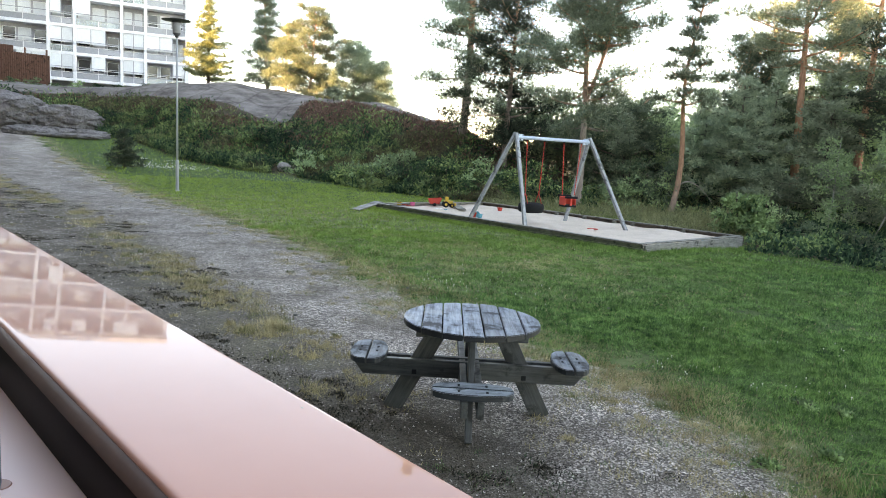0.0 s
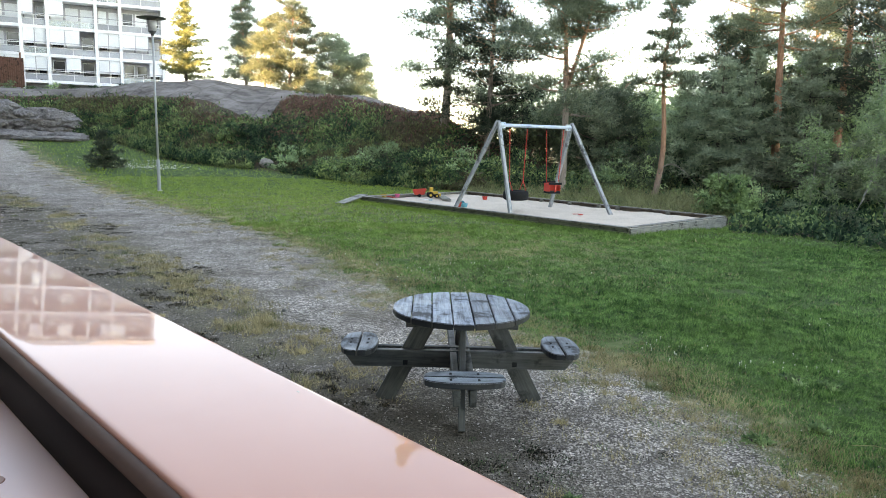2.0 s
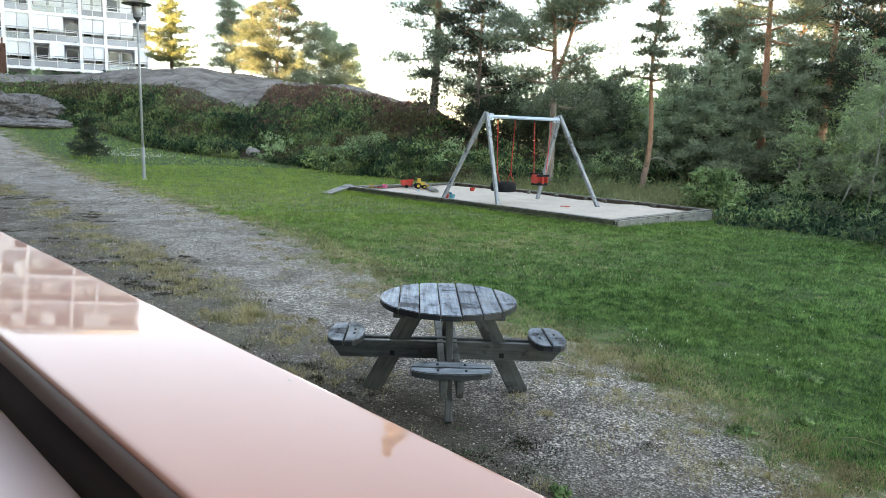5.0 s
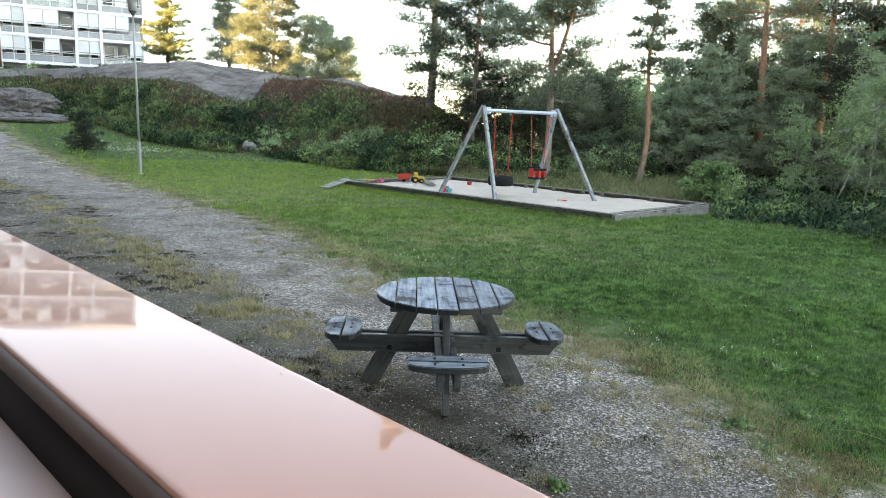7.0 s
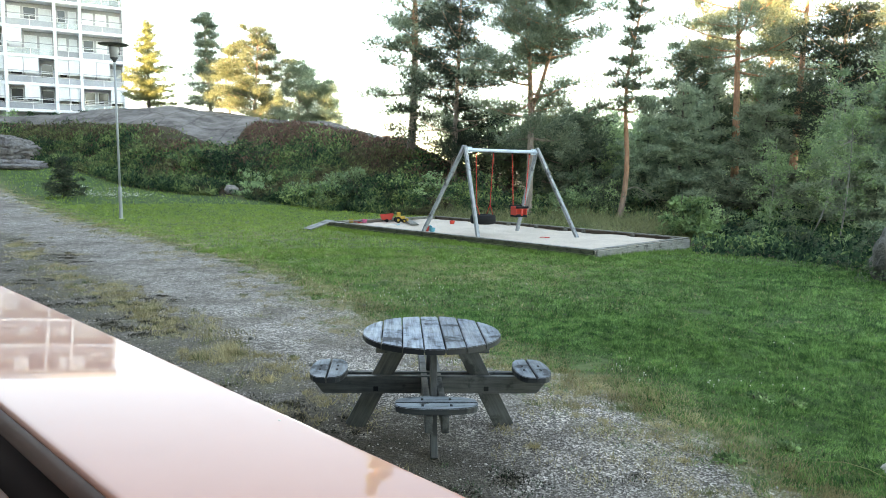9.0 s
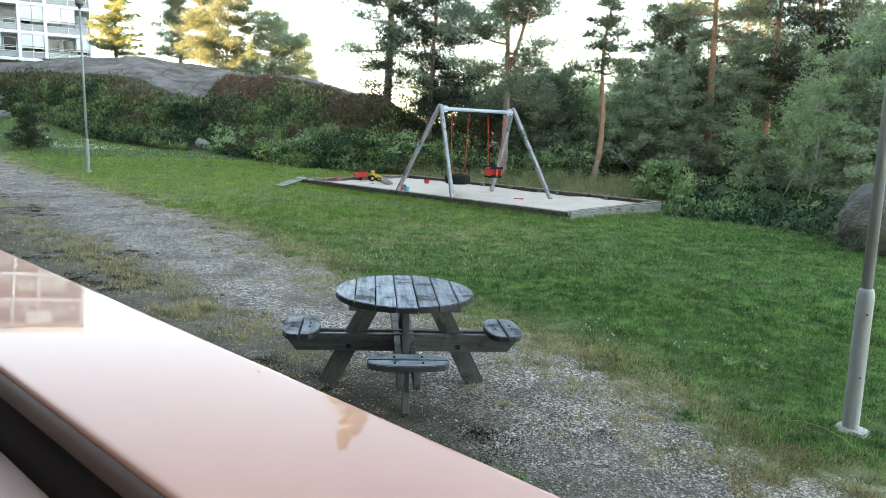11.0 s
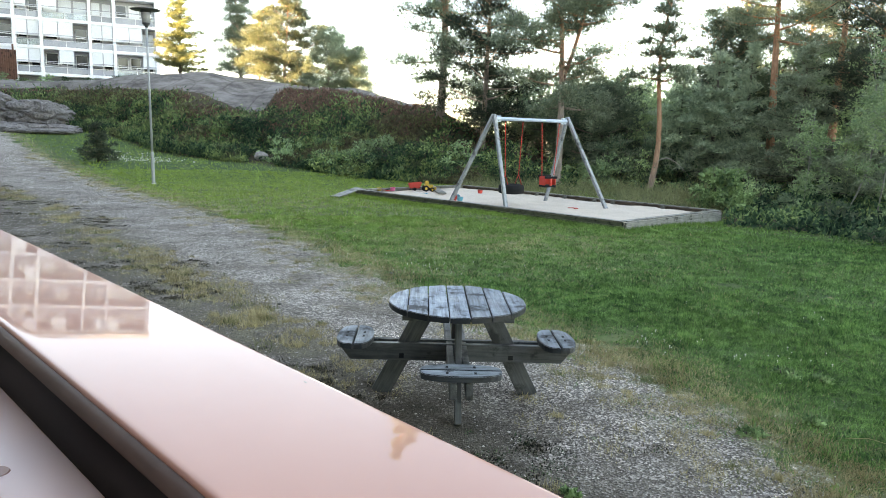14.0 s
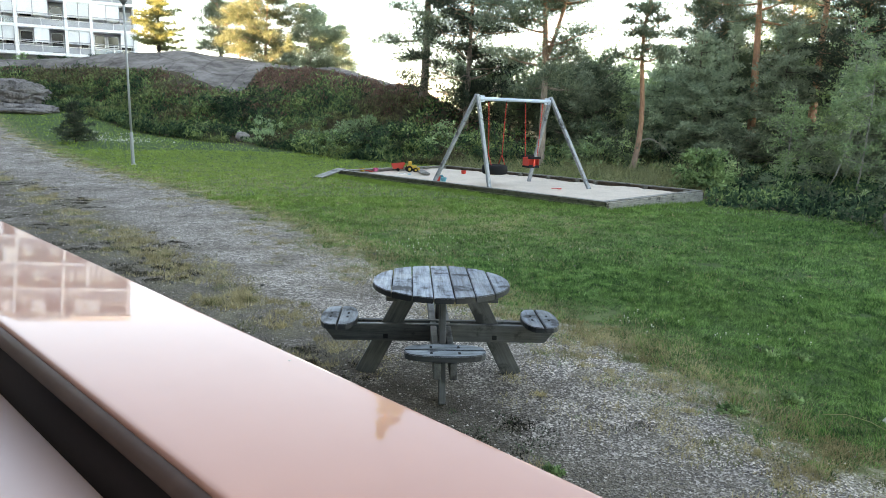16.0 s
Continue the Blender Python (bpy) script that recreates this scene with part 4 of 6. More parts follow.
    scoop("toy_shovel", -0.25, 20.6, m_white, "white plastic toy shovel in the sand", 10)
    scoop("toy_shovel", -0.05, 20.5, m_cyan, "turquoise plastic toy shovel in the sand", 80)
    scoop("toy_shovel", 3.65, 17.6, m_redplastic, "red plastic toy shovel lying in the sand", 15)
    scoop("toy_shovel", 6.0, 16.55, m_cyan, "turquoise plastic toy shovel lying in the sand", 5)
    bucket("toy_bucket", 1.6, 21.4, m_redplastic, "red toy bucket by the sandpit edge", 0.10)


build_toys()

# ---------- lamp posts ----------
m_post_paint = surface("grey_post_paint", (0.27, 0.295, 0.31), (0.39, 0.415, 0.43), 5, 0.45, 0.0, 0.1, 0.003, stretch=(4, 4, 0.6))
m_lamp_dark = plain("dark_grey_lamp_paint", (0.06, 0.065, 0.07), 0.5)
m_frost = plain("frosted_glass", (0.36, 0.37, 0.38), 0.25)


def lamp_post(x, y, lean=(0, 0), label=""):
    z = land_at(x, y)
    lp = empty("lamp_post", x, y, z - 0.02)
    lp.matrix_basis = pose(x, y, z - 0.02, lean[0], lean[1], 0)
    tagged(lp, label, "lamp post", "lamp posts")
    low = [(0, 0, 0), (0, 0, 0.05), (0, 0, 0.88), (0, 0, 0.98), (0, 0, 1.015), (0, 0, 1.03)]
    tube("lower_tube", low, [0.056, 0.053, 0.053, 0.054, 0.047, 0.037], m_post_paint, lp, sides=20)
    tube("upper_tube", [(0, 0, 1.01), (0, 0, 3.0), (0, 0, 4.85)], [0.036, 0.034, 0.031], m_post_paint, lp, sides=16)
    for zb in (0.42, 0.86):
        part("screw", box_bm(0.014, 0.010, 0.014, (-0.012, -0.052, zb), bevel=0.003), m_lamp_dark, lp, "small dark screw head")
    ft = bmesh.new()
    bmesh.ops.create_cone(ft, cap_ends=True, segments=18, radius1=0.125, radius2=0.085, depth=0.035, matrix=Matrix.Translation((0.02, 0, 0.03)))
    for v in ft.verts:
        v.co.x += 0.06 * noise.noise(v.co * 13)
        v.co.y += 0.06 * noise.noise(v.co * 11)
        v.co.z += 0.02 * noise.noise(v.co * 17)
    part("foot", ft, surface("concrete_foot", (0.35, 0.34, 0.32), (0.6, 0.58, 0.55), 9, 0.9), lp, "rough pale concrete foot")
    tube("collar", [(0, 0, 4.84), (0, 0, 4.90), (0, 0, 4.95), (0, 0, 4.98)], [0.042, 0.060, 0.115, 0.120], m_lamp_dark, lp, sides=16)
    tube("lantern_glass", [(0, 0, 4.98), (0, 0, 5.14), (0, 0, 5.30)], [0.118, 0.132, 0.145], m_frost, lp, "grey frosted lantern glass", 18)
    tube("lantern_head", [(0, 0, 5.29), (0, 0, 5.31), (0, 0, 5.365)], [0.150, 0.155, 0.165], m_lamp_dark, lp, sides=18)
    tube("hat", [(0, 0, 5.36), (0, 0, 5.375), (0, 0, 5.42), (0, 0, 5.44)], [0.44, 0.45, 0.2, 0.05], m_lamp_dark, lp, "wide flat dark lamp hat", 28)
    return lp


lamp_post(-8.75, 22.85, (0, -0.6), "grey steel lamp post with flat round hat on the lawn")
lamp_post(3.28, 4.23, (0, -1.9), "grey steel lamp post beside the gravel path")

# ---------- apartment building ----------
m_bwhite = surface("white_render", (0.74, 0.755, 0.77), (0.84, 0.85, 0.86), 0.8, 0.8, 0, 0.1, 0.01)
m_bgrey = surface("grey_balcony_panel", (0.26, 0.275, 0.30), (0.36, 0.375, 0.40), 0.9, 0.6, 0, 0.05, 0.01, vary=0.2)
m_bback = surface("balcony_back_wall", (0.36, 0.37, 0.385), (0.46, 0.465, 0.475), 0.8, 0.8, 0, 0.05, 0.01, vary=0.15)
m_blind = surface("pale_curtain", (0.66, 0.69, 0.71), (0.80, 0.82, 0.83), 3, 0.7, 0, 0.1, 0.01, vary=0.12)
m_rail = plain("white_rail_paint", (0.75, 0.75, 0.75), 0.4)
m_darkglass = surface("dark_window", (0.02, 0.022, 0.025), (0.05, 0.055, 0.06), 2, 0.08, 0, 0.02, 0.01)


def clear_glass():
    m, nt, b = nodes_of("balcony_glass")
    b.inputs["Base Color"].default_value = (0.55, 0.62, 0.6, 1)
    b.inputs["Roughness"].default_value = 0.06
    b.inputs["Alpha"].default_value = 0.35
    f = noise_node(nt, coords(nt), 0.6, 2)
    bump_node(nt, b, f, 0.03, 0.02)
    return m


def build_block():
    bl = new("apartment_building")
    bx, by = -29.8, 80.7
    bl.matrix_basis = Matrix.Translation((bx, by, 0)) @ pose(0, 0, 0, 0, 0, math.degrees(math.atan2(-0.423, -0.906)))
    # local x runs along the front from its free corner, local y towards the viewer is +, z up
    tagged(bl, "white apartment building with glazed balconies behind the rock", "apartment building")
    m_glass = clear_glass()
    bays = [4.2, 2.35, 4.5, 2.4, 4.5, 2.4, 4.5, 2.4, 4.5]
    xs = np.concatenate([[0], np.cumsum(bays)])
    L = xs[-1]
    slabs = [6.45, 9.12, 11.93, 14.78, 17.60, 20.40, 23.15]
    DEP = 1.7
    rng = np.random.default_rng(5)
    # which leaves of the sliding glazing are drawn shut, storey and bay
    GLAZED = {(0, 0): (0,), (0, 1): (0, 1), (0, 2): (1,), (0, 3): (0, 1), (1, 0): (1, 2), (1, 1): (0, 1), (1, 2): (1, 2), (1, 3): (0, 1), (1, 4): ()}
    # solid body behind the balconies, and end wall
    part("wall", box_bm(L, 9, slabs[-1] - 5.0, (L / 2, -DEP - 4.5, (slabs[-1] + 5.0) / 2)), m_bback, bl)
    part("end_wall", box_bm(0.25, 9 + DEP, slabs[-1] - 5.0, (-0.125, -(9 + DEP) / 2 + 0.05, (slabs[-1] + 5.0) / 2)), m_bwhite, bl)
    part("roof", box_bm(L + 0.6, 11.2, 0.55, (L / 2 - 0.1, -5.2, slabs[-1] + 0.45)), m_bwhite, bl)
    for z in slabs:
        part("slab", box_bm(L, DEP + 0.05, 0.30, (L / 2, -DEP / 2 + 0.02, z), bevel=0.01), m_bwhite, bl)
    for x in xs:
        part("column", box_bm(0.30, DEP + 0.11, slabs[-1] - 5.0, (x, -DEP / 2 + 0.05, (slabs[-1] + 5.0) / 2), bevel=0.01), m_bwhite, bl)
    for f in range(6):
        z0, z1 = slabs[f] + 0.15, slabs[f + 1] - 0.15
        for b in range(len(bays)):
            x0, x1 = xs[b] + 0.15, xs[b + 1] - 0.15
            w, h = x1 - x0, z1 - z0
            bal = new("balcony")
            bal.parent = bl
            # lower panels, split in the middle
            npan = 2 if w > 3 else 1
            for q in range(npan):
                px0 = x0 + w * q / npan
                part("panel", box_bm(w / npan - 0.08, 0.03, 0.52, (px0 + w / npan / 2, -0.04, z0 + 0.30)), m_bgrey if (f + b) % 4 else m_glass, bal)
            for rz in (0.62, 0.98):
                part("rail", box_bm(w, 0.05, 0.05, (x0 + w / 2, 0.02, z0 + rz)), m_rail, bal)
            part("rail_post", box_bm(0.06, 0.06, 1.0, (x0 + w / 2, 0.015, z0 + 0.5)), m_rail, bal)
            # windows and door in the back wall
            wins = 3 if w > 3 else 2
            for q in range(wins):
                ww = w / wins - 0.35
                cx = x0 + w * (q + 0.5) / wins
                tall = (q == 0)
                wh, wz = (2.0, 1.02) if tall else (1.15, 1.5)
                win = part("window", box_bm(ww + 0.12, 0.05, wh + 0.12, (cx, -DEP + 0.03, z0 + wz)), m_bwhite, bal)
                part("pane", box_bm(ww, 0.03, wh, (cx, -DEP + 0.06, z0 + wz)), m_blind if rng.random() < (0.55 if f else 0.15) else m_darkglass, win)
            # sliding glazing with drawn blinds, on some balconies
            low = f < 2
            n = 3 if w > 3 else 2
            for q in range(n):
                pw = w / n
                closed = rng.random() < (0.72 if low else 0.14)
                if (f, b) in GLAZED:
                    closed = q in GLAZED[f, b]
                if closed:
                    gl = part("glazing", box_bm(pw - 0.05, 0.03, h - 1.0, (x0 + pw * (q + 0.5), -0.10, z0 + 1.0 + (h - 1.0) / 2)), m_blind, bal)
                    part("mullion", box_bm(0.05, 0.05, h - 0.05, (x0 + pw * q + 0.03, -0.09, z0 + h / 2)), m_bgrey, bal)
            # dark eaves rail above the parapet
            part("handrail", box_bm(w, 0.06, 0.06, (x0 + w / 2, 0.03, z0 + 1.14)), m_bgrey, bal)
    return bl


build_block()


def build_fence():
    fe = new("fence")
    tagged(fe, "brown stained wooden screen fence before the building", "fence")
    m_f = weathered_wood("brown_fence_boards", (0.10, 0.048, 0.034), (0.19, 0.09, 0.062), 2, 0.10)
    p0, p1 = az(-29.2, 62), az(-33.5, 61)
    n = 34
    for q in range(n):
        t = (q + 0.5) / n
        p = p0 + (p1 - p0) * t
        z0 = 4.7
        step = 0.0 if t < 0.5 else 0.45
        ob = part("fence_board", box_bm(0.150, 0.025, 2.1 + step, (p[0], p[1], z0 + (2.1 + step) / 2)), m_f, fe)
    for q in (0.05, 0.35, 0.65, 0.95):
        p = p0 + (p1 - p0) * q
        part("post", box_bm(0.1, 0.1, 2.6, (p[0], p[1] + 0.08, 5.9)), m_f, fe)


build_fence()

# ---------- plants ----------


def pine_bark(start=2.2):
    m, nt, b = nodes_of("pine_bark")
    tc = coords(nt, "Object")
    sep = nt.nodes.new("ShaderNodeSeparateXYZ")
    nt.links.new(tc, sep.inputs[0])
    f = noise_node(nt, coords(nt, "Object", (9, 9, 2.2)), 2.0, 6, 0.7)
    grey = ramp_node(nt, f, [(0.3, (0.14, 0.112, 0.098)), (0.7, (0.38, 0.31, 0.265))])
    red = ramp_node(nt, f, [(0.3, (0.24, 0.115, 0.068)), (0.7, (0.56, 0.30, 0.19))])
    # the upper stem of a pine peels to orange bark
    up = math_node(nt, 'MULTIPLY', math_node(nt, 'SUBTRACT', math_node(nt, 'ADD', sep.outputs[2], math_node(nt, 'MULTIPLY', f, 1.2)), start), 0.5, True)
    nt.links.new(mix_node(nt, up, grey, red), b.inputs["Base Color"])
    b.inputs["Roughness"].default_value = 0.9
    bump_node(nt, b, f, 0.7, 0.03)
    return m


m_bark = pine_bark(3.6)
m_bark_low = pine_bark(0.5)
m_bark_dark = surface("dark_bark", (0.05, 0.042, 0.035), (0.14, 0.12, 0.10), 4, 0.9, 0, 0.6, 0.02, stretch=(4, 4, 0.7))
m_bark_dead = surface("dead_wood", (0.20, 0.18, 0.16), (0.42, 0.39, 0.36), 5, 0.9, 0, 0.3, 0.01)
m_birchbark = surface("birch_bark", (0.12, 0.12, 0.11), (0.36, 0.36, 0.33), 3, 0.8, 0, 0.3, 0.01, stretch=(1, 1, 3))
m_needle = leafy("pine_needles", (0.116, 0.168, 0.124), (0.283, 0.335, 0.223), 0.5)
m_needle_dark = leafy("dark_spruce_needles", (0.034, 0.055, 0.040), (0.125, 0.165, 0.105), 0.4)
m_conifer = leafy("grey_green_conifer_needles", (0.164, 0.239, 0.171), (0.427, 0.507, 0.350), 0.5)
m_hazel = leafy("hazel_leaves", (0.045, 0.110, 0.048), (0.36, 0.53, 0.245), 0.45, 0.0)
m_tall = leafy("seeding_grass", (0.085, 0.115, 0.050), (0.31, 0.315, 0.165), 0.35)
m_spruce = leafy("spruce_needles", (0.125, 0.155, 0.080), (0.32, 0.37, 0.185), 0.45)
m_leaf = leafy("broad_leaves", (0.146, 0.259, 0.146), (0.381, 0.509, 0.264), 0.5)
m_leaf_light = leafy("light_broad_leaves", (0.163, 0.272, 0.144), (0.477, 0.617, 0.319), 0.5)
m_leaf_dark = leafy("dark_broad_leaves", (0.092, 0.159, 0.108), (0.222, 0.301, 0.175), 0.48)
m_fern = leafy("ferns_and_shrubs", (0.024, 0.040, 0.022), (0.115, 0.16, 0.072), 0.35)
m_heather = leafy("heather", (0.085, 0.047, 0.036), (0.40, 0.235, 0.175), 0.2)


def grass_material():
    """Lawn blades: each blade its own tone, with paler, bluer and yellower patches a hand to a few steps wide."""
    m, nt, b = nodes_of("grass_blades")
    pos = nt.nodes.new("ShaderNodeNewGeometry")
    big, mid, small = noise_node(nt, pos.outputs["Position"], 0.45, 3), noise_node(nt, pos.outputs["Position"], 2.1, 4, 0.65), noise_node(nt, pos.outputs["Position"], 7.5, 3, 0.6)
    fac = math_node(nt, 'ADD', math_node(nt, 'MULTIPLY', mid, 0.75), math_node(nt, 'MULTIPLY', small, 0.75))
    fac = math_node(nt, 'ADD', fac, math_node(nt, 'MULTIPLY', pos.outputs["Random Per Island"], 0.42))
    fac = math_node(nt, 'MULTIPLY', fac, 0.78)
    col = ramp_node(nt, fac, [(0.58, (0.012, 0.050, 0.014)), (0.74, (0.072, 0.200, 0.056)), (0.94, (0.265, 0.48, 0.155))])
    col = mix_node(nt, ramp_node(nt, big, [(0.46, (0, 0, 0)), (0.66, (0.4, 0.4, 0.4))]), col, mix_node(nt, 0.5, col, (0.15, 0.24, 0.07)))
    # low glancing light on the far lawn put into a yellower blade colour
    sep = nt.nodes.new("ShaderNodeSeparateXYZ")
    nt.links.new(pos.outputs["Position"], sep.inputs[0])
    far = math_node(nt, 'MULTIPLY', math_node(nt, 'SUBTRACT', math_node(nt, 'SUBTRACT', sep.outputs[1], math_node(nt, 'MULTIPLY', sep.outputs[0], 0.55)), 9.0), 0.07, True)
    far = math_node(nt, 'MULTIPLY', far, math_node(nt, 'ADD', mid, 0.22))
    col = mix_node(nt, far, col, (0.33, 0.455, 0.085))
    nt.links.new(col, b.inputs["Base Color"])
    b.inputs["Roughness"].default_value = 0.5
    b.inputs["Specular IOR Level"].default_value = 0.3
    tr = nt.nodes.new("ShaderNodeBsdfTranslucent")
    nt.links.new(col, tr.inputs["Color"])
    mx = nt.nodes.new("ShaderNodeMixShader")
    mx.inputs[0].default_value = 0.3
    nt.links.new(b.outputs[0], mx.inputs[1])
    nt.links.new(tr.outputs[0], mx.inputs[2])
    nt.links.new(mx.outputs[0], nt.nodes["Material Output"].inputs["Surface"])
    return m


m_grass = grass_material()


def mixed_growth(name, brown=0.5, lift=1.0):
    """Wild low growth: dark and light green plants in patches, with dry brown stretches between."""
    m, nt, b = nodes_of(name)
    g = nt.nodes.new("ShaderNodeNewGeometry")
    oi = nt.nodes.new("ShaderNodeObjectInfo")
    pos = g.outputs["Position"]
    n1, n2, n3 = noise_node(nt, pos, 0.42, 4, 0.6), noise_node(nt, pos, 1.5, 4, 0.65), noise_node(nt, pos, 0.30, 3, 0.6)
    fac = math_node(nt, 'ADD', math_node(nt, 'MULTIPLY', n1, 0.45), math_node(nt, 'MULTIPLY', n2, 0.55))
    fac = math_node(nt, 'ADD', fac, math_node(nt, 'MULTIPLY', math_node(nt, 'SUBTRACT', g.outputs["Random Per Island"], 0.5), 0.16))
    fac = math_node(nt, 'ADD', fac, math_node(nt, 'MULTIPLY', math_node(nt, 'SUBTRACT', oi.outputs["Random"], 0.5), 0.14))
    tones = ((0.40, (0.012, 0.027, 0.017)), (0.52, (0.050, 0.104, 0.055)), (0.60, (0.155, 0.240, 0.098)), (0.70, (0.31, 0.40, 0.165)))
    col = ramp_node(nt, fac, [(p, tuple(c * lift for c in rgb)) for p, rgb in tones])
    col = mix_node(nt, ramp_node(nt, n3, [(0.50, (0, 0, 0)), (0.62, (brown, brown, brown))]), col, (0.15, 0.098, 0.068))
    nt.links.new(col, b.inputs["Base Color"])
    b.inputs["Roughness"].default_value = 0.75
    b.inputs["Specular IOR Level"].default_value = 0.12
    tr = nt.nodes.new("ShaderNodeBsdfTranslucent")
    nt.links.new(col, tr.inputs["Color"])
    mx = nt.nodes.new("ShaderNodeMixShader")
    mx.inputs[0].default_value = 0.35
    nt.links.new(b.outputs[0], mx.inputs[1])
    nt.links.new(tr.outputs[0], mx.inputs[2])
    nt.links.new(mx.outputs[0], nt.nodes["Material Output"].inputs["Surface"])
    return m


m_wild = mixed_growth("wild_hillside_growth", 0.55)
m_wild_green = mixed_growth("wild_green_growth", 0.0, 1.35)
m_moss = leafy("dark_moss", (0.014, 0.012, 0.008), (0.065, 0.058, 0.035), 0.1)
m_straw = leafy("dry_grass", (0.27, 0.225, 0.12), (0.70, 0.60, 0.36), 0.35)


def curve(p0, p1, bend, n=10):
    p0, p1, bend = (np.asarray(v, float) for v in (p0, p1, bend))
    t = np.linspace(0, 1, n)[:, None]
    return p0 + (p1 - p0) * t + bend * (4 * t * (1 - t))


def tuft_cloud(centres, size, per, length, width, rng, flat=0.5, up=0.4):
    """Needle tufts: spiky blades round points spread in flattened clumps."""
    n = len(centres)
    off = rng.normal(size=(n, per, 3)) * 0.42
    off[..., 2] *= flat
    base = (centres[:, None] + off * size[:, None, None]).reshape(-1, 3)
    ways = off.reshape(-1, 3) + rng.normal(size=(n * per, 3)) * 0.55
    ways[:, 2] += up
    ways = unit(ways)
    m = len(base)
    return blade_arrays(base, ways, length * rng.uniform(0.6, 1.4, m), width * rng.uniform(0.7, 1.3, m), rng)


def pine(place, height, top_shift, radius, crown, seed, bend=(0, 0, 0), n_limb=26, reach=2.4, fork=None, per=150, clump=0.55, taper=0.72, sway=0.0, bark=None, label="tall pine with orange upper stem and dark green crown", drop=0.0, side=None, name="pine_tree", mat=None):
    """crown: height at which the limbs begin. side: a compass way (radians) to which the limbs lean."""
    rng = np.random.default_rng(seed)
    tree = empty(name, *place)
    tagged(tree, label, "tree", "pines")
    stem = curve((0, 0, -0.3), (top_shift[0], top_shift[1], height), bend, 14)
    if sway:
        stem[:, 0] += sway * np.sin(np.linspace(0, 1, 14) * 2.6 * math.pi)
    tt = np.linspace(0, 1, 14)
    rad = radius * (1 - tt) ** 0.8 * (1 + 0.35 * np.exp(-tt * 25)) + 0.015
    tube("trunk", stem, rad, bark or m_bark, tree, sides=12)
    limbs, centres, sizes = [], [], []
    stems = [(stem, crown / height, 1.0)]
    if fork:
        fz, tip, fr = fork
        k = int(fz / height * 13)
        f_st = curve(stem[k], tip, (0.25, 0, 0.1), 8)
        fk = tube("limb", f_st, np.linspace(fr, 0.03, 8), m_bark, tree, sides=10)
        stems.append((f_st, 0.35, 0.7))
    for st, low, amount in stems:
        nl = int(n_limb * amount)
        for q in range(nl):
            t = low + (0.985 - low) * (q + rng.random() * 0.8) / nl
            i = t * (len(st) - 1)
            b0 = st[int(i)] + (st[min(int(i) + 1, len(st) - 1)] - st[int(i)]) * (i - int(i))
            rel = (t - low) / (1 - low)
            ln = reach * (0.55 + 0.6 * rng.random()) * (1.0 - taper * rel ** (1.5 if taper < 0.8 else 0.75)) * min(1.0, 0.55 + rel * 3)
            th = q * 2.4 + rng.normal() * 0.5
            if side is not None and rng.random() < 0.5:
                th = math.pi / 2 - side + rng.normal() * 0.5
            rise = rng.uniform(-0.15, 0.35) + 0.5 * rel - drop
            tip = b0 + ln * np.array([math.cos(th), math.sin(th), rise])
            lc = curve(b0, tip, (0, 0, -0.06 * ln), 6)
            limbs.append(tube_arrays(lc, np.linspace(0.045 * (1.2 - rel) + 0.008, 0.008, 6), 5))
            for k in range(int(2 + ln * 2.0)):
                u = rng.uniform(0.30, 1.05)
                c = b0 + (tip - b0) * u + rng.normal(size=3) * np.array([0.28, 0.28, 0.10]) * (0.4 + ln * 0.25)
                if k % 2 == 0:
                    limbs.append(tube_arrays(curve(lc[3], c, (0, 0, 0.04), 4), np.linspace(0.016, 0.006, 4), 4))
                centres.append(c)
                sizes.append(1.30 * clump * rng.uniform(0.6, 1.25) * (1 - (0.35 if taper < 0.9 else 0.78) * rel))
    v, t = joined(limbs)
    bulk_mesh("branch_work", v, t, m_bark, tree, True)
    v, t = tuft_cloud(np.array(centres), np.array(sizes), int(per * 1.6), 0.17, 0.040, rng, 0.46)
    bulk_mesh("crown", v, t, mat or m_needle, tree)
    return tree


def spruce(place, height, spread, seed, label, mat=None, per=70, name="spruce_tree", gap=0.0, blade=(0.16, 0.05), tuft=1.0):
    rng = np.random.default_rng(seed)
    tree = empty(name, *place)
    tagged(tree, label, "tree", "spruces")
    tube("trunk", [(0, 0, -0.2), (0.02, 0, height * 0.5), (0, 0.02, height)], [0.022 * height, 0.013 * height, 0.006], m_bark_dark, tree, sides=8)
    limbs, cs, sz = [], [], []
    nl = int(12 + height * 13)
    for q in range(nl):
        t = 0.06 + 0.93 * (q + rng.random()) / nl
        ln = spread * (1 - t) ** 0.85 * rng.uniform(0.65, 1.12) + 0.05
        if rng.random() < gap:
            continue
        th = q * 2.4 + rng.normal() * 0.4
        b0 = np.array([0, 0, t * height])
        tip = b0 + np.array([math.cos(th) * ln, math.sin(th) * ln, 0.08 * ln + 0.1 * t])
        limbs.append(tube_arrays(curve(b0, tip, (0, 0, -0.08 * ln), 4), np.linspace(0.02, 0.005, 4), 4))
        for k in range(max(2, int(ln * 5))):
            u = (k + 0.6) / max(2, int(ln * 5))
            cs.append(b0 + (tip - b0) * u + rng.normal(size=3) * 0.06)
            sz.append(tuft * (0.22 + 0.14 * ln * (1 - u)))
    v, t = joined(limbs)
    bulk_mesh("branch_work", v, t, m_bark_dark, tree, True)
    v, t = tuft_cloud(np.array(cs), np.array(sz), per, blade[0], blade[1], rng, 0.45, 0.15)
    bulk_mesh("crown", v, t, mat or m_spruce, tree)
    return tree


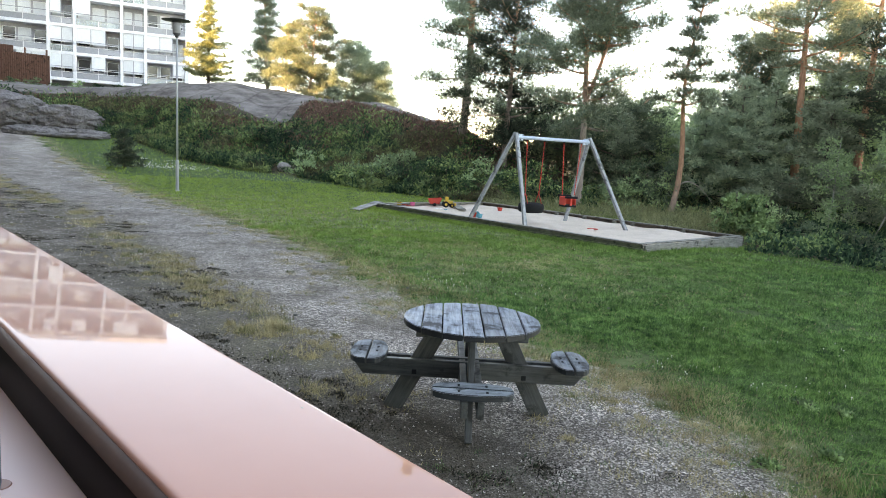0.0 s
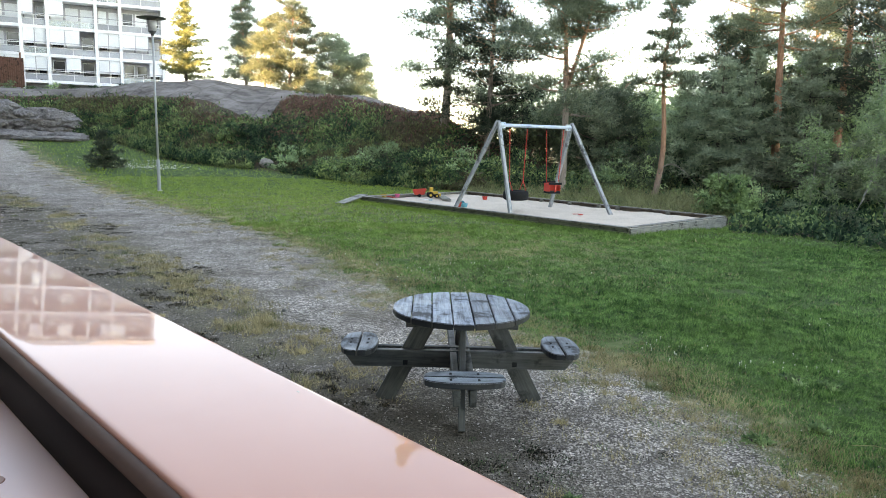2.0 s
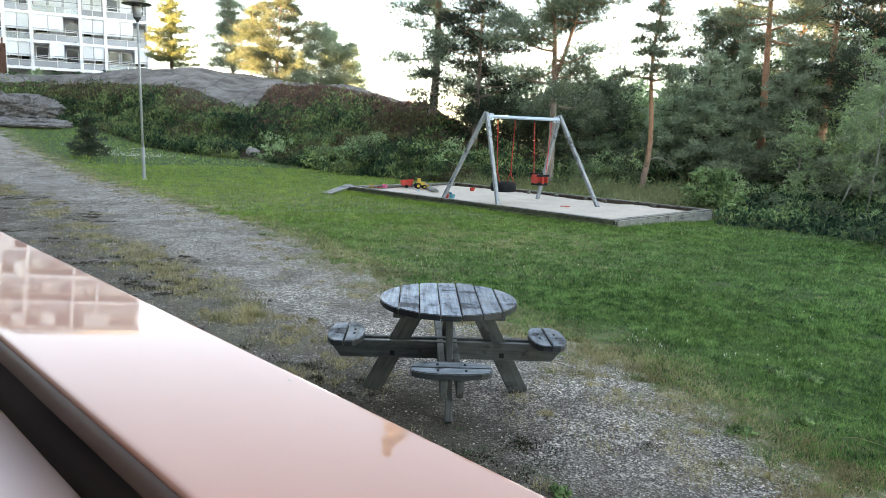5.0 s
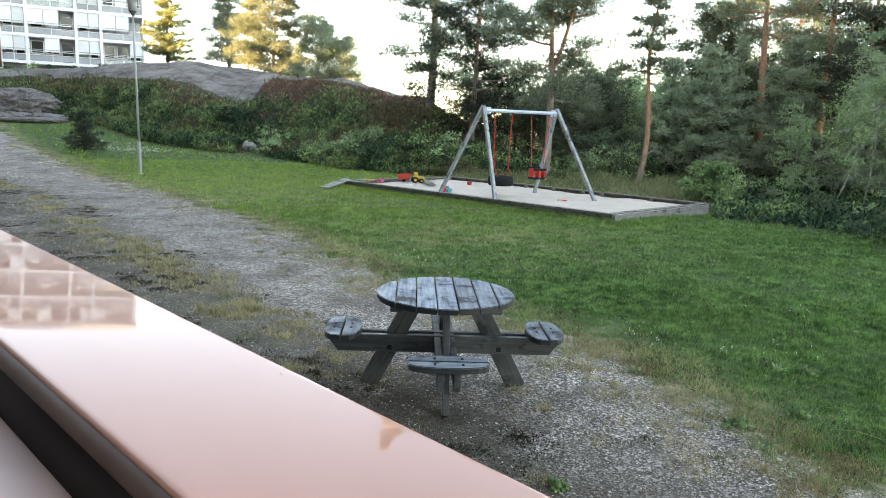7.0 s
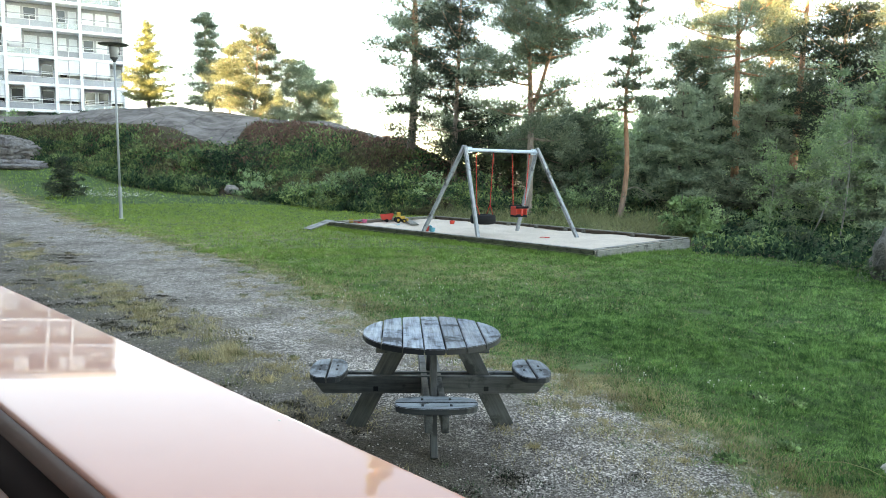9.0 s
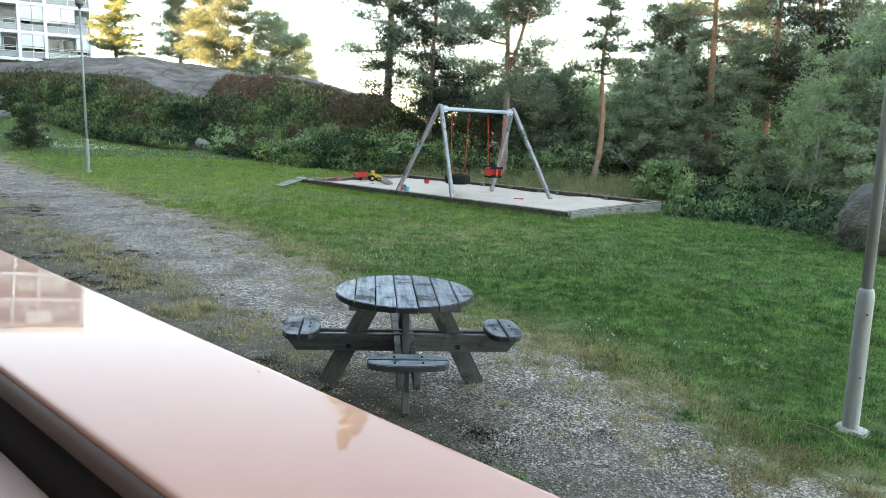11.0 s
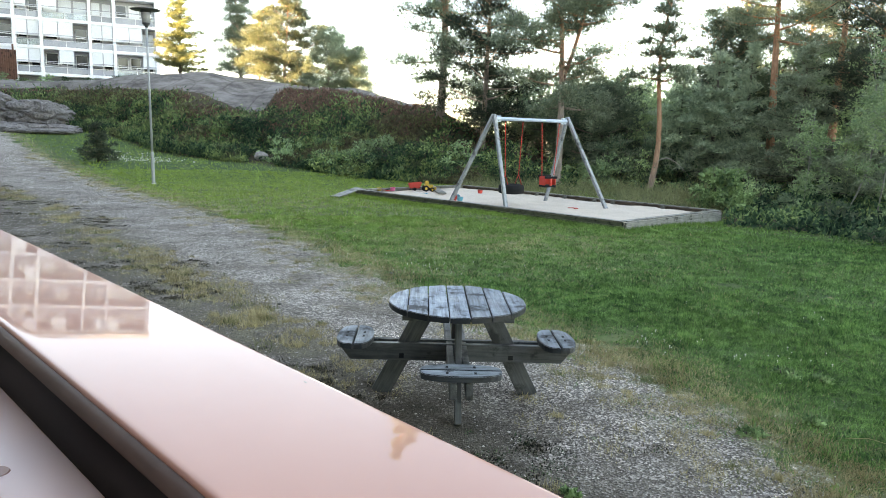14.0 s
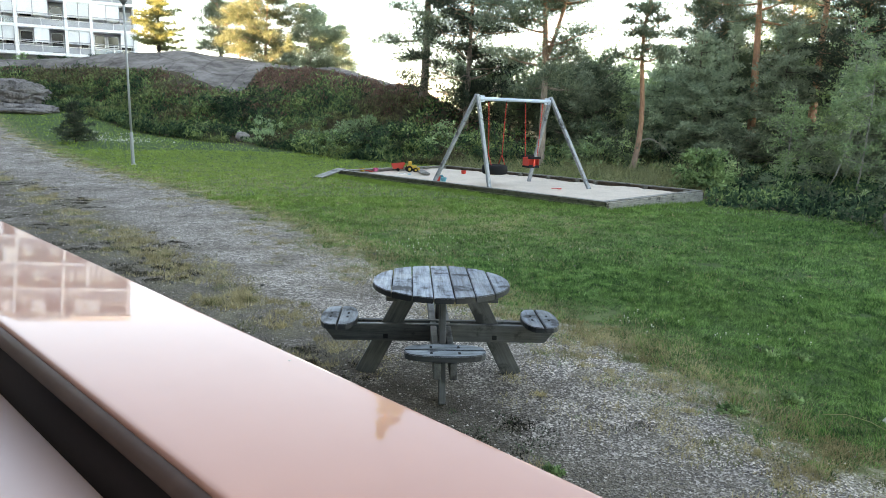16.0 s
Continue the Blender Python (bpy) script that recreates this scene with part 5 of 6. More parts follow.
def leaf_plant(name, place, height, spread, seed, label, mat, n_clump=26, per=90, leaf=0.09, stem_r=0.02, base=0.15, category="bush", bark=None, stems=5, group="", floor=0.08):
    """A bush or small broad-leaved tree: stems from the ground, leaf clumps with gaps between."""
    rng = np.random.default_rng(seed)
    pl = empty(name, *place)
    tagged(pl, label, category, group)
    limbs, cs, sz = [], [], []
    for q in range(stems):
        th = 2 * math.pi * q / stems + rng.normal() * 0.4
        tip = np.array([math.cos(th) * spread * 0.55, math.sin(th) * spread * 0.55, height * rng.uniform(0.65, 0.95)]) * (1 if stems > 1 else np.array([0.12, 0.12, 1.05]))
        st = curve((0, 0, -0.1), tip, rng.normal(size=3) * 0.06 * height, 8)
        limbs.append(tube_arrays(st, np.linspace(stem_r, 0.006, 8), 6))
        for k in range(max(3, n_clump // stems)):
            u = rng.uniform(base, 1.0)
            b0 = st[min(int(u * 7), 7)]
            r = spread * (0.25 + 0.55 * math.sin(min(1.0, (1 - u) * 1.25 + 0.12) * math.pi * 0.62))
            c = b0 + rng.normal(size=3) * np.array([r * 0.55, r * 0.55, height * 0.07])
            c[2] = max(c[2], floor)
            limbs.append(tube_arrays(curve(b0, c, (0, 0, 0.03), 3), np.linspace(stem_r * 0.35, 0.003, 3), 3))
            cs.append(c)
            sz.append(rng.uniform(0.6, 1.2) * spread * 0.225)
    v, t = joined(limbs)
    bulk_mesh("woody_frame", v, t, bark or m_bark_dark, pl, True)
    cs, sz = np.array(cs), np.array(sz)
    n = len(cs)
    off = rng.normal(size=(n, per, 3)) * 0.5
    off[..., 2] *= 0.65
    p = (cs[:, None] + off * sz[:, None, None]).reshape(-1, 3)
    p[:, 2] = np.maximum(p[:, 2], 0.02)
    ways = unit(off.reshape(-1, 3) + rng.normal(size=(n * per, 3)) * 0.8 + np.array([0, 0, 0.1]))
    v, t = leaf_arrays(p, ways, leaf * rng.uniform(0.6, 1.4, len(p)), leaf * 0.6 * rng.uniform(0.7, 1.3, len(p)), rng)
    bulk_mesh("foliage", v, t, mat, pl)
    return pl


# pines by the swing
pine(on_land(0.86, 33), 13.3, (-0.4, 0.3), 0.19, 2.2, 11, (0.30, 0, 0), 50, 3.7, per=120, clump=0.66, taper=0.96)
pine(on_land(4.3, 31), 9.2, (0.2, 0.2), 0.12, 0.9, 12, (0, 0, 0), 44, 2.6, per=120, clump=0.66, label="dark dense pine behind the swing", mat=m_needle_dark)
pine(on_land(10.35, 25.5), 10.2, (-0.6, 0.3), 0.125, 3.0, 13, (0.25, 0, 0), 36, 2.2, fork=(4.3, (1.0, 0.2, 9.0), 0.08), per=120, clump=0.6, label="forked pine with orange stems behind the swing")
pine(on_land(17.35, 26.5), 8.6, (0.45, 0.2), 0.095, 3.9, 14, (0.05, 0, 0), 21, 1.6, per=90, clump=0.44, taper=0.90, sway=0.16, bark=m_bark_low, label="slender orange-stemmed pine with sparse pointed top")
pine(on_land(25.9, 31), 10.5, (-0.5, 0), 0.17, 5.6, 15, (0, 0, 0), 24, 3.0, per=110, clump=0.60, bark=m_bark_low)
pine(on_land(29.6, 34), 11.5, (0.1, 0), 0.17, 5.0, 16, (0, 0, 0), 20, 2.7, per=100, clump=0.58, bark=m_bark_low)
# a dead bough on the slender pine
dead = bpy.data.objects["pine_tree.003"]
tube("dead_bough", np.concatenate([curve((0.18, 0, 1.0), (0.55, -0.1, 1.25), (0, 0, 0.05), 5), curve((0.6, -0.1, 1.25), (1.45, -0.2, 0.55), (0, 0, 0.12), 7)]), np.linspace(0.028, 0.008, 12), m_bark_dead, dead, "bare grey dead bough", 6)
# the wood behind
for q, (b, d, h, r, cr) in enumerate(((13.4, 31, 3.6, 0.09, 0.8), (21.6, 33, 6.6, 0.11, 1.6), (23.2, 36, 8.6, 0.13, 2.6), (32.0, 30, 7.6, 0.14, 2.5), (34.5, 33, 9.0, 0.16, 4.0), (37.5, 28, 9.0, 0.15, 3.0), (27.5, 38, 9.0, 0.15, 3.5), (40.5, 25, 9.5, 0.15, 2.5))):
    pine(on_land(b, d), h, (0.2, 0.1), r, cr, 40 + q, (0, 0, 0), 36, 2.5, per=85, clump=0.58, label="dark pine in the wood behind the sandpit", mat=m_needle_dark if q in (0, 1, 3) else None)
for q, (b, d, h, s) in enumerate(((12.2, 33, 3.2, 1.7), (15.3, 33, 3.9, 1.9), (19.6, 35, 5.4, 2.0), (24.5, 33, 6.4, 1.9), (28.6, 36, 7.6, 2.0), (33.4, 29, 6.0, 1.7), (36.3, 27, 6.4, 1.8), (39.5, 24, 5.6, 1.8), (30.2, 40, 7.6, 2.6), (35.5, 38, 8.2, 2.8), (7.6, 33, 3.6, 1.8), (8.7, 35, 4.6, 2.0), (10.8, 34, 4.3, 2.0), (17.0, 38, 4.8, 2.4), (25.6, 41, 7.6, 2.8), (42.5, 23, 6.0, 2.0), (4.7, 38, 4.2, 1.7), (14.3, 41, 6.3, 1.9), (16.0, 42, 5.9, 2.0), (12.6, 40, 5.0, 1.7))):
    leaf_plant("broadleaf_tree", on_land(b, d), h, s, 70 + q, "dense green broad-leaved tree in the wood", m_leaf_dark if b < 13 else (m_leaf, m_leaf_light, m_leaf_light, m_leaf_dark)[q % 4], 84, 72, 0.14, 0.06, 0.38, "tree", stems=3, group="wood trees")
# conifers that close the wood's edge, boughs in layers
for q, (b, d, h, s) in enumerate(((13.6, 30, 3.4, 1.9), (19.4, 30, 4.6, 2.0), (21.8, 28.5, 5.0, 2.0), (24.0, 30.5, 5.4, 2.2), (27.6, 28.5, 5.2, 2.3), (32.6, 27, 4.6, 1.9), (35.0, 25.5, 4.4, 1.9), (37.8, 23, 4.6, 1.9))):
    spruce(on_land(b, d), h, s, 520 + q, "grey-green layered conifer in the wood behind the sandpit", m_conifer, 72, "conifer_tree", 0.45, (0.15, 0.05))
# deeper in the wood the crowns close up
deep = leaf_plant("broadleaf_tree", on_land(12.6, 47), 4.6, 2.6, 150, "broad-leaved tree deep in the wood", m_leaf_dark, 90, 40, 0.26, 0.07, 0.02, "tree", stems=5, group="wood trees")
rng = np.random.default_rng(151)
for b in np.arange(14.5, 45.0, 2.1):
    h = np.interp(b, [14, 18.5, 20, 23, 25, 45], [4.4, 4.8, 5.4, 5.8, 6.4, 7.2]) * rng.uniform(0.88, 1.1)
    d = rng.uniform(43, 49)
    copy_thing(deep, Matrix.Translation(on_land(b, d)) @ pose(0, 0, 0, 0, 0, rng.uniform(0, 360)) @ Matrix.Diagonal((1.0, 1.0, h / 4.6, 1)))
for q, (b, d, h) in enumerate(((30.9, 22.5, 5.0), (32.9, 22.0, 4.4), (28.3, 23.5, 3.6))):
    leaf_plant("birch_tree", on_land(b, d), h, 0.9, 95 + q, "slender birch with pale stem at the wood's edge", m_leaf, 44, 60, 0.075, 0.024, 0.35, "tree", bark=m_birchbark, stems=1, group="birches")

# trees on the rock
spruce(on_land(-18.75, 57), 6.4, 2.4, 21, "sunlit conical spruce on the rock beside the building", per=70, gap=0.28)
pine(on_land(-14.4, 63), 8.0, (-0.5, 0), 0.14, 0.6, 22, (0, 0, 0), 46, 3.5, per=130, clump=0.62, taper=0.85, label="dark pine on the rock crest")
pine(on_land(-11.3, 54.6), 6.3, (0.4, 0), 0.12, 0.5, 23, (0, 0, 0), 46, 3.2, per=130, clump=0.60, label="golden sunlit pine on the rock crest")
pine(on_land(-13.1, 55), 4.6, (0.2, 0), 0.09, 0.5, 24, (0, 0, 0), 28, 1.9, per=120, clump=0.58, label="small golden sunlit pine on the rock crest")
pine(on_land(-7.9, 57), 5.2, (0.1, 0), 0.10, 0.2, 25, (0, 0, 0), 50, 2.7, per=130, clump=0.66, label="rounded green pine on the rock crest")
pine(on_land(-5.9, 56), 4.2, (0, 0), 0.08, 0.2, 26, (0, 0, 0), 36, 2.0, per=120, clump=0.62, label="low green pine on the rock crest")
spruce(on_land(-9.4, 48, 0.15), 1.7, 0.85, 27, "small dense dark green spruce on the rock", m_needle, 70, "spruce_sapling", 0, (0.10, 0.035))
spruce(on_land(-24.6, 32.5), 1.50, 0.90, 28, "young dark spruce standing on the lawn", m_needle_dark, 80, "spruce_sapling", 0.12, (0.09, 0.03), 0.8)


# shrubs: hillside, woods' edge
def shrub_kinds():
    out = []
    for q, (h, s, mt, lf) in enumerate(((1.3, 0.9, m_leaf, 0.085), (1.0, 1.0, m_leaf_dark, 0.08), (1.6, 0.95, m_leaf_light, 0.085), (0.8, 0.9, m_fern, 0.09), (2.2, 1.2, m_leaf_dark, 0.09), (0.9, 1.05, m_wild_green, 0.07), (1.3, 1.1, m_wild_green, 0.08))):
        p = on_land(14.5 + q * 0.8, 27.5 + q * 0.25)
        out.append(leaf_plant("bush", p, h, s, 200 + q, "leafy green bush in the undergrowth", mt, 34, 46, lf * 1.35, 0.02, 0.1, stems=6, group="bushes"))
    return out


kinds = shrub_kinds()
rng = np.random.default_rng(77)
spots = []
for q in range(20):                      # along the wood's edge
    b = rng.uniform(23.5, 43.0)
    d0 = np.interp(b, [23.5, 26, 29, 34, 43], [23.5, 21.4, 20.4, 19.4, 17.6])
    spots.append((b, d0 + abs(rng.normal()) * 2.4, rng.uniform(0.35, 0.8)))
for q in range(12):                      # under the pines
    spots.append((rng.uniform(11.5, 24), rng.uniform(28.0, 32.0), rng.uniform(0.6, 1.0)))
for q in range(40):                      # the thick fern bank at the foot of the hillside
    b = rng.uniform(-15.5, 10.0)
    f = np.interp(b, HILL_AZ, HILL_FOOT)
    tp = np.interp(b, HILL_AZ, HILL_TOP)
    spots.append((b, f + 0.7 + rng.uniform(0, 0.22) * (tp - f), rng.uniform(0.7, 1.25)))
for q in range(40):                      # scattered up the slope
    b = rng.uniform(-27.5, 6.0)
    f = np.interp(b, HILL_AZ, HILL_FOOT)
    tp = np.interp(b, HILL_AZ, HILL_TOP)
    spots.append((b, f + 0.5 + rng.uniform(0.0, 0.26 if -18 < b < -8.5 else 0.34) * (tp - f), rng.uniform(0.35, 0.75)))
for b, d, s in ((5.6, 36.5, 1.2), (7.0, 37, 1.3), (8.6, 36, 1.2), (36.4, 14.9, 0.55), (37.6, 14.3, 0.30), (36.0, 16.2, 0.6), (39.6, 13.9, 0.32), (38.4, 17.2, 0.9)):   # round the boulder
    spots.append((b, d, s))
for b in (-31.5, -30.2, -28.9, -27.5, -26.3, -24.9, -23.0):   # on the crest before the building
    spots.append((b, 55.0 + rng.uniform(0, 1.5), rng.uniform(0.40, 0.55)))
for b, d, s in spots:
    if abs(b + 13.05) < 1.3 and d < 37.5:      # the pale stone lies free
        continue
    k = kinds[int(rng.integers(0, 5)) if b > 11 else int(rng.choice([5, 5, 5, 6, 6, 3, 0]))]
    p = on_land(b, d, -0.03)
    copy_thing(k, Matrix.Translation(p) @ pose(0, 0, 0, 0, 0, rng.uniform(0, 360)) @ Matrix.Diagonal((s, s, s * rng.uniform(0.7, 1.05), 1)))
leaf_plant("bush", on_land(22.75, 21.6), 1.40, 0.66, 301, "bright green hazel bush beside the sandpit", m_hazel, 100, 66, 0.115, 0.025, 0.1, stems=8, group="bushes")


def hill_cover(name, label, mat, pick, n, length, width, height, seed, kind_leaf):
    """Low growth over a part of the land, as one mass."""
    rng = np.random.default_rng(seed)
    b = rng.uniform(-36, 44, n * 15)
    d = np.sqrt(rng.uniform(16.0 ** 2, 56.0 ** 2, n * 15))
    x, y = np.sin(np.radians(b)) * d, np.cos(np.radians(b)) * d
    t, bb, dd = hill_part(x, y)
    keep = pick(t, bb, dd, x, y, rng)
    x, y = x[keep][:n], y[keep][:n]
    m = len(x)
    lump = 0.45 + 0.40 * np.sin(x * 1.7 + 0.3 * y) * np.cos(y * 1.3 - x * 0.4) + 0.30 * np.sin(x * 4.1 - y) * np.sin(y * 3.7 + 0.6 * x) + 0.2 * rng.normal(size=m)
    z = land(x, y) + np.clip(lump, 0.02, 1.5) * height * rng.uniform(0.1, 1.0, m)
    base = np.stack([x, y, z], 1)
    ways = unit(rng.normal(size=(m, 3)) + np.array([0, 0, 0.7]))
    ln, wd = length * rng.uniform(0.6, 1.5, m), width * rng.uniform(0.6, 1.4, m)
    v, tr = (leaf_arrays if kind_leaf else blade_arrays)(base, ways, ln, wd, rng)
    ob = bulk_mesh(name, v, tr, mat)
    tagged(ob, label, "undergrowth", kind="stuff")


def in_pit(x, y):
    m = np.array([[E1.x, E2.x], [E1.y, E2.y]])
    s = np.linalg.solve(m, np.stack([x - PN.x, y - PN.y]))
    return (s[0] > -0.06) & (s[0] < PL + 0.06) & (s[1] > -0.06) & (s[1] < PW + 0.1)


def wood_edge(b):
    return np.interp(b, [12, 13, 16, 23, 29, 34, 45], [25, 24, 21.8, 18.5, 17.4, 16.4, 13.2])


hill_cover("fern_undergrowth", "dense green ferns and low shrubs on the hillside", m_wild,
           lambda t, b, d, x, y, r: (t > -0.03) & (b < 12) & (t < np.interp(b, [-22, -18, -13, -11, -4, 12], [0.60, 0.40, 0.35, 0.44, 0.50, 0.48]) + 0.14 * wave(x, y, 0.3) + 0.10 * r.normal(size=len(t))) & (rock_part(t, b) < 0.12) & ~((np.abs(b + 13.05) < 1.0) & (d < 35.5)), 60000, 0.20, 0.075, 0.55, 401, True)
hill_cover("heather", "brown heather and dry scrub below the bare rock", m_heather,
           lambda t, b, d, x, y, r: (t > np.interp(b, [-14, -11.5, -6, 0], [0.24, 0.38, 0.42, 0.32]) + 0.12 * wave(x, y, 0.3) + 0.10 * r.normal(size=len(t))) & (t < 1.02) & (b < 6) & (r.random(len(t)) < np.interp(b, [-30, -20, -17], [0.25, 0.4, 1.0])) & (wave(x, y, 0.8) > -0.55) & (rock_part(t, b) < 0.12 + 0.2 * (wave(x, y, 1.3) > 0.5)), 52000, 0.15, 0.05, 0.26, 402, False)
hill_cover("wood_undergrowth", "leafy green undergrowth along the wood's edge", m_wild_green,
           lambda t, b, d, x, y, r: (b > 11) & (d > wood_edge(b) + np.where(b < 23, 5.0, 0.0)) & (d < 34), 42000, 0.13, 0.07, 0.40, 403, True)
hill_cover("tall_grass", "tall green and straw-coloured grass behind the sandpit", m_tall,
           lambda t, b, d, x, y, r: (b > 3) & (b < 23.5) & (d > 20.6 + 1.6 * (b < 15)) & (d < 27.5) & ~in_pit(x, y), 26000, 0.42, 0.016, 0.25, 404, False)


# ---------- grass, clover and stones ----------
def scatter(n, d0, d1, b0, b1, rng, power=1.0):
    b = rng.uniform(b0, b1, n)
    d = d0 + (d1 - d0) * rng.uniform(0, 1, n) ** power
    return np.sin(np.radians(b)) * d, np.cos(np.radians(b)) * d, b, d


def patchy(x, y, k=1.0):
    return 0.5 + 0.25 * wave(x * k + 3.1, y * k - 1.7, 1.1) + 0.25 * wave(x * k * 2.3, y * k * 2.1 + 4, 1.3)


def build_grass():
    rng = np.random.default_rng(31)
    parts_l, parts_d, parts_w, parts_low = [], [], [], []
    for n, d0, d1, ln, wd in ((420000, 3.4, 9.5, 0.034, 0.0050), (330000, 7.5, 16.0, 0.040, 0.009), (150000, 14.0, 30.0, 0.055, 0.020), (30000, 28, 46, 0.08, 0.035)):
        x, y, b, d = scatter(n, d0, d1, -33, 42, rng, 0.8)
        g, w = gravel_part(x, y)
        t, bb, dd = hill_part(x, y)
        pat = patchy(x, y)
        tuft = 0.55 * grain(x, y, 0.30, 1) + 0.45 * grain(x, y, 0.13, 2)
        sa = straw_part(x, y)[0]
        # towards the gravel the turf breaks up into tufts
        ok = (g < 0.22 + 0.95 * (tuft - 0.35) + 0.25 * (pat - 0.5)) & (t < 0.02) & ~in_pit(x, y) & (rng.random(n) > 0.45 * sa * (tuft < 0.62)) & ~((b > 13) & (d > wood_edge(b) + 0.5))
        ok &= tuft + 0.30 * rng.random(n) > 0.20 * (d < 16)
        x, y, g, pat, tuft, sa = x[ok], y[ok], g[ok], pat[ok], tuft[ok], sa[ok]
        m = len(x)
        base = np.stack([x, y, land(x, y) - 0.002 + 0.016 * np.clip(tuft - 0.4, 0, 1)], 1)
        # the turf lies over in tufts: neighbouring blades lean alike
        lean_x, lean_y = grain(x, y, 0.22, 3) - 0.5, grain(x, y, 0.22, 4) - 0.5
        ways = unit(rng.normal(size=(m, 3)) * 0.45 + np.stack([1.1 * lean_x, 1.1 * lean_y, np.full(m, 0.8)], 1))
        L = ln * rng.uniform(0.5, 1.5, m) * (0.60 + 1.2 * np.clip(tuft - 0.2, 0, 1))
        pale = grain(x, y, 0.5, 5)
        isdry = rng.random(m) < 0.004 + 0.55 * np.clip(sa * 1.2 - 0.3, 0, 1) * (pale > 0.35) + 0.30 * dry_lawn(x, y) * (pale > 0.5)
        for flag, out in ((~isdry, parts_l), (isdry, parts_d)):
            out.append(blade_arrays(base[flag], ways[flag], L[flag], wd * rng.uniform(0.7, 1.3, int(flag.sum())), rng))
    # longer tufts that the mower missed, and coarse clumps at the gravel's edge
    n = 9000
    x, y, b, d = scatter(n, 4.5, 22, -30, 41, rng, 0.75)
    g, w = gravel_part(x, y)
    ok = (g < 0.62) & ~in_pit(x, y) & ~((b > 13) & (d > wood_edge(b))) & (rng.random(n) < 0.25 + 0.35 * (g > 0.05))
    x, y, g = x[ok], y[ok], g[ok]
    for k in range(len(x)):
        m = int(rng.integers(25, 60))
        r = rng.uniform(0.03, 0.12)
        px, py = x[k] + rng.normal(size=m) * r, y[k] + rng.normal(size=m) * r
        base = np.stack([px, py, land(px, py) - 0.004], 1)
        ways = unit(rng.normal(size=(m, 3)) * 0.5 + np.array([0, 0, 0.8]) + rng.normal(size=3) * 0.15)
        arr = blade_arrays(base, ways, rng.uniform(0.025, 0.06, m) * (1.0 if g[k] > 0.05 else 0.9), rng.uniform(0.004, 0.008, m), rng)
        (parts_d if rng.random() < 0.04 + 0.4 * (g[k] > 0.10) else parts_w if g[k] > 0.10 else parts_l).append(arr)
    # uncut grass along the outside of the sandpit's boards
    for k in range(1500):
        u = rng.random()
        p = pit_at(rng.uniform(-0.1, PL), -0.10 - abs(rng.normal()) * 0.10) if u < 0.85 else pit_at(-0.12 - abs(rng.normal()) * 0.10, rng.uniform(-0.1, PW))
        m = int(rng.integers(8, 22))
        px, py = p.x + rng.normal(size=m) * 0.05, p.y + rng.normal(size=m) * 0.05
        base = np.stack([px, py, land(px, py) - 0.004], 1)
        ways = unit(rng.normal(size=(m, 3)) * 0.35 + np.array([0, 0, 0.9]))
        parts_l.append(blade_arrays(base, ways, rng.uniform(0.04, 0.13, m), rng.uniform(0.008, 0.014, m), rng))
    # tufts growing in the gravel: thick along both sides of the track, thinner by the house
    n = 30000
    x, y, b, d = scatter(n, 3.0, 36, -33, 40, rng, 0.9)
    g, w = gravel_part(x, y)
    sa, sb = straw_part(x, y)
    pt = patchy(x, y, 0.7)
    want = 0.006 + 0.10 * w * (grain(x, y, 0.7, 6) > 0.55) + 0.85 * sb * (pt > 0.42) + 0.55 * sa * (grain(x, y, 0.45, 7) > 0.5) + 0.16 * (g > 0.3) * (g < 0.97) * (w < 0.3) * (grain(x, y, 0.6, 8) > 0.55)
    ok = (g > 0.12) & (rng.random(n) < want)
    x, y, sb, w = x[ok], y[ok], sb[ok], w[ok]
    for k in range(len(x)):
        m = int(rng.integers(18, 60)) * (2 if x[k] * x[k] + y[k] * y[k] < 64 else 1)
        r = rng.uniform(0.025, 0.10)
        px, py = x[k] + rng.normal(size=m) * r, y[k] + rng.normal(size=m) * r
        base = np.stack([px, py, land(px, py) - 0.004], 1)
        ways = unit(rng.normal(size=(m, 3)) * 0.6 + np.array([0, 0, 0.8]))
        far = 1.0 + 0.06 * math.hypot(x[k], y[k])
        arr = blade_arrays(base, ways, rng.uniform(0.02, 0.055, m) * (1 + 0.7 * sb[k]), rng.uniform(0.004, 0.008, m) * far, rng)
        (parts_d if rng.random() < 0.86 else parts_w).append(arr)
    # thin straw and short green tufts where the lawn frays into the gravel, near the table
    n = 3600
    along = rng.uniform(-4.5, 9.0, n)
    off = np.interp(along, EDGE_S, EDGE_OFF) + 0.05 + rng.normal(size=n) * 0.42
    x, y = UX * along + NX * off, UY * along + NY * off
    ok = (grain(x, y, 0.35, 11) > 0.40) & (x * x + y * y > 10.0)
    for px0, py0 in zip(x[ok], y[ok]):
        m = int(rng.integers(14, 40))
        r = rng.uniform(0.02, 0.09)
        px, py = px0 + rng.normal(size=m) * r, py0 + rng.normal(size=m) * r
        base = np.stack([px, py, land(px, py) - 0.003], 1)
        ways = unit(rng.normal(size=(m, 3)) * 0.7 + np.array([0, 0, 0.7]))
        arr = blade_arrays(base, ways, rng.uniform(0.018, 0.050, m), rng.uniform(0.0025, 0.005, m), rng)
        (parts_d if rng.random() < 0.68 else parts_l).append(arr)
    v, t = joined(parts_l)
    tagged(bulk_mesh("lawn_grass", v, t, m_grass), "short green lawn grass with uneven tufts", "grass", kind="stuff")
    v, t = joined(parts_w)
    tagged(bulk_mesh("weed_tufts", v, t, m_tall), "small olive-green weed tufts growing in the gravel", "weeds", kind="stuff")
    # dark moss cushions on the trodden strip by the house
    n = 5200
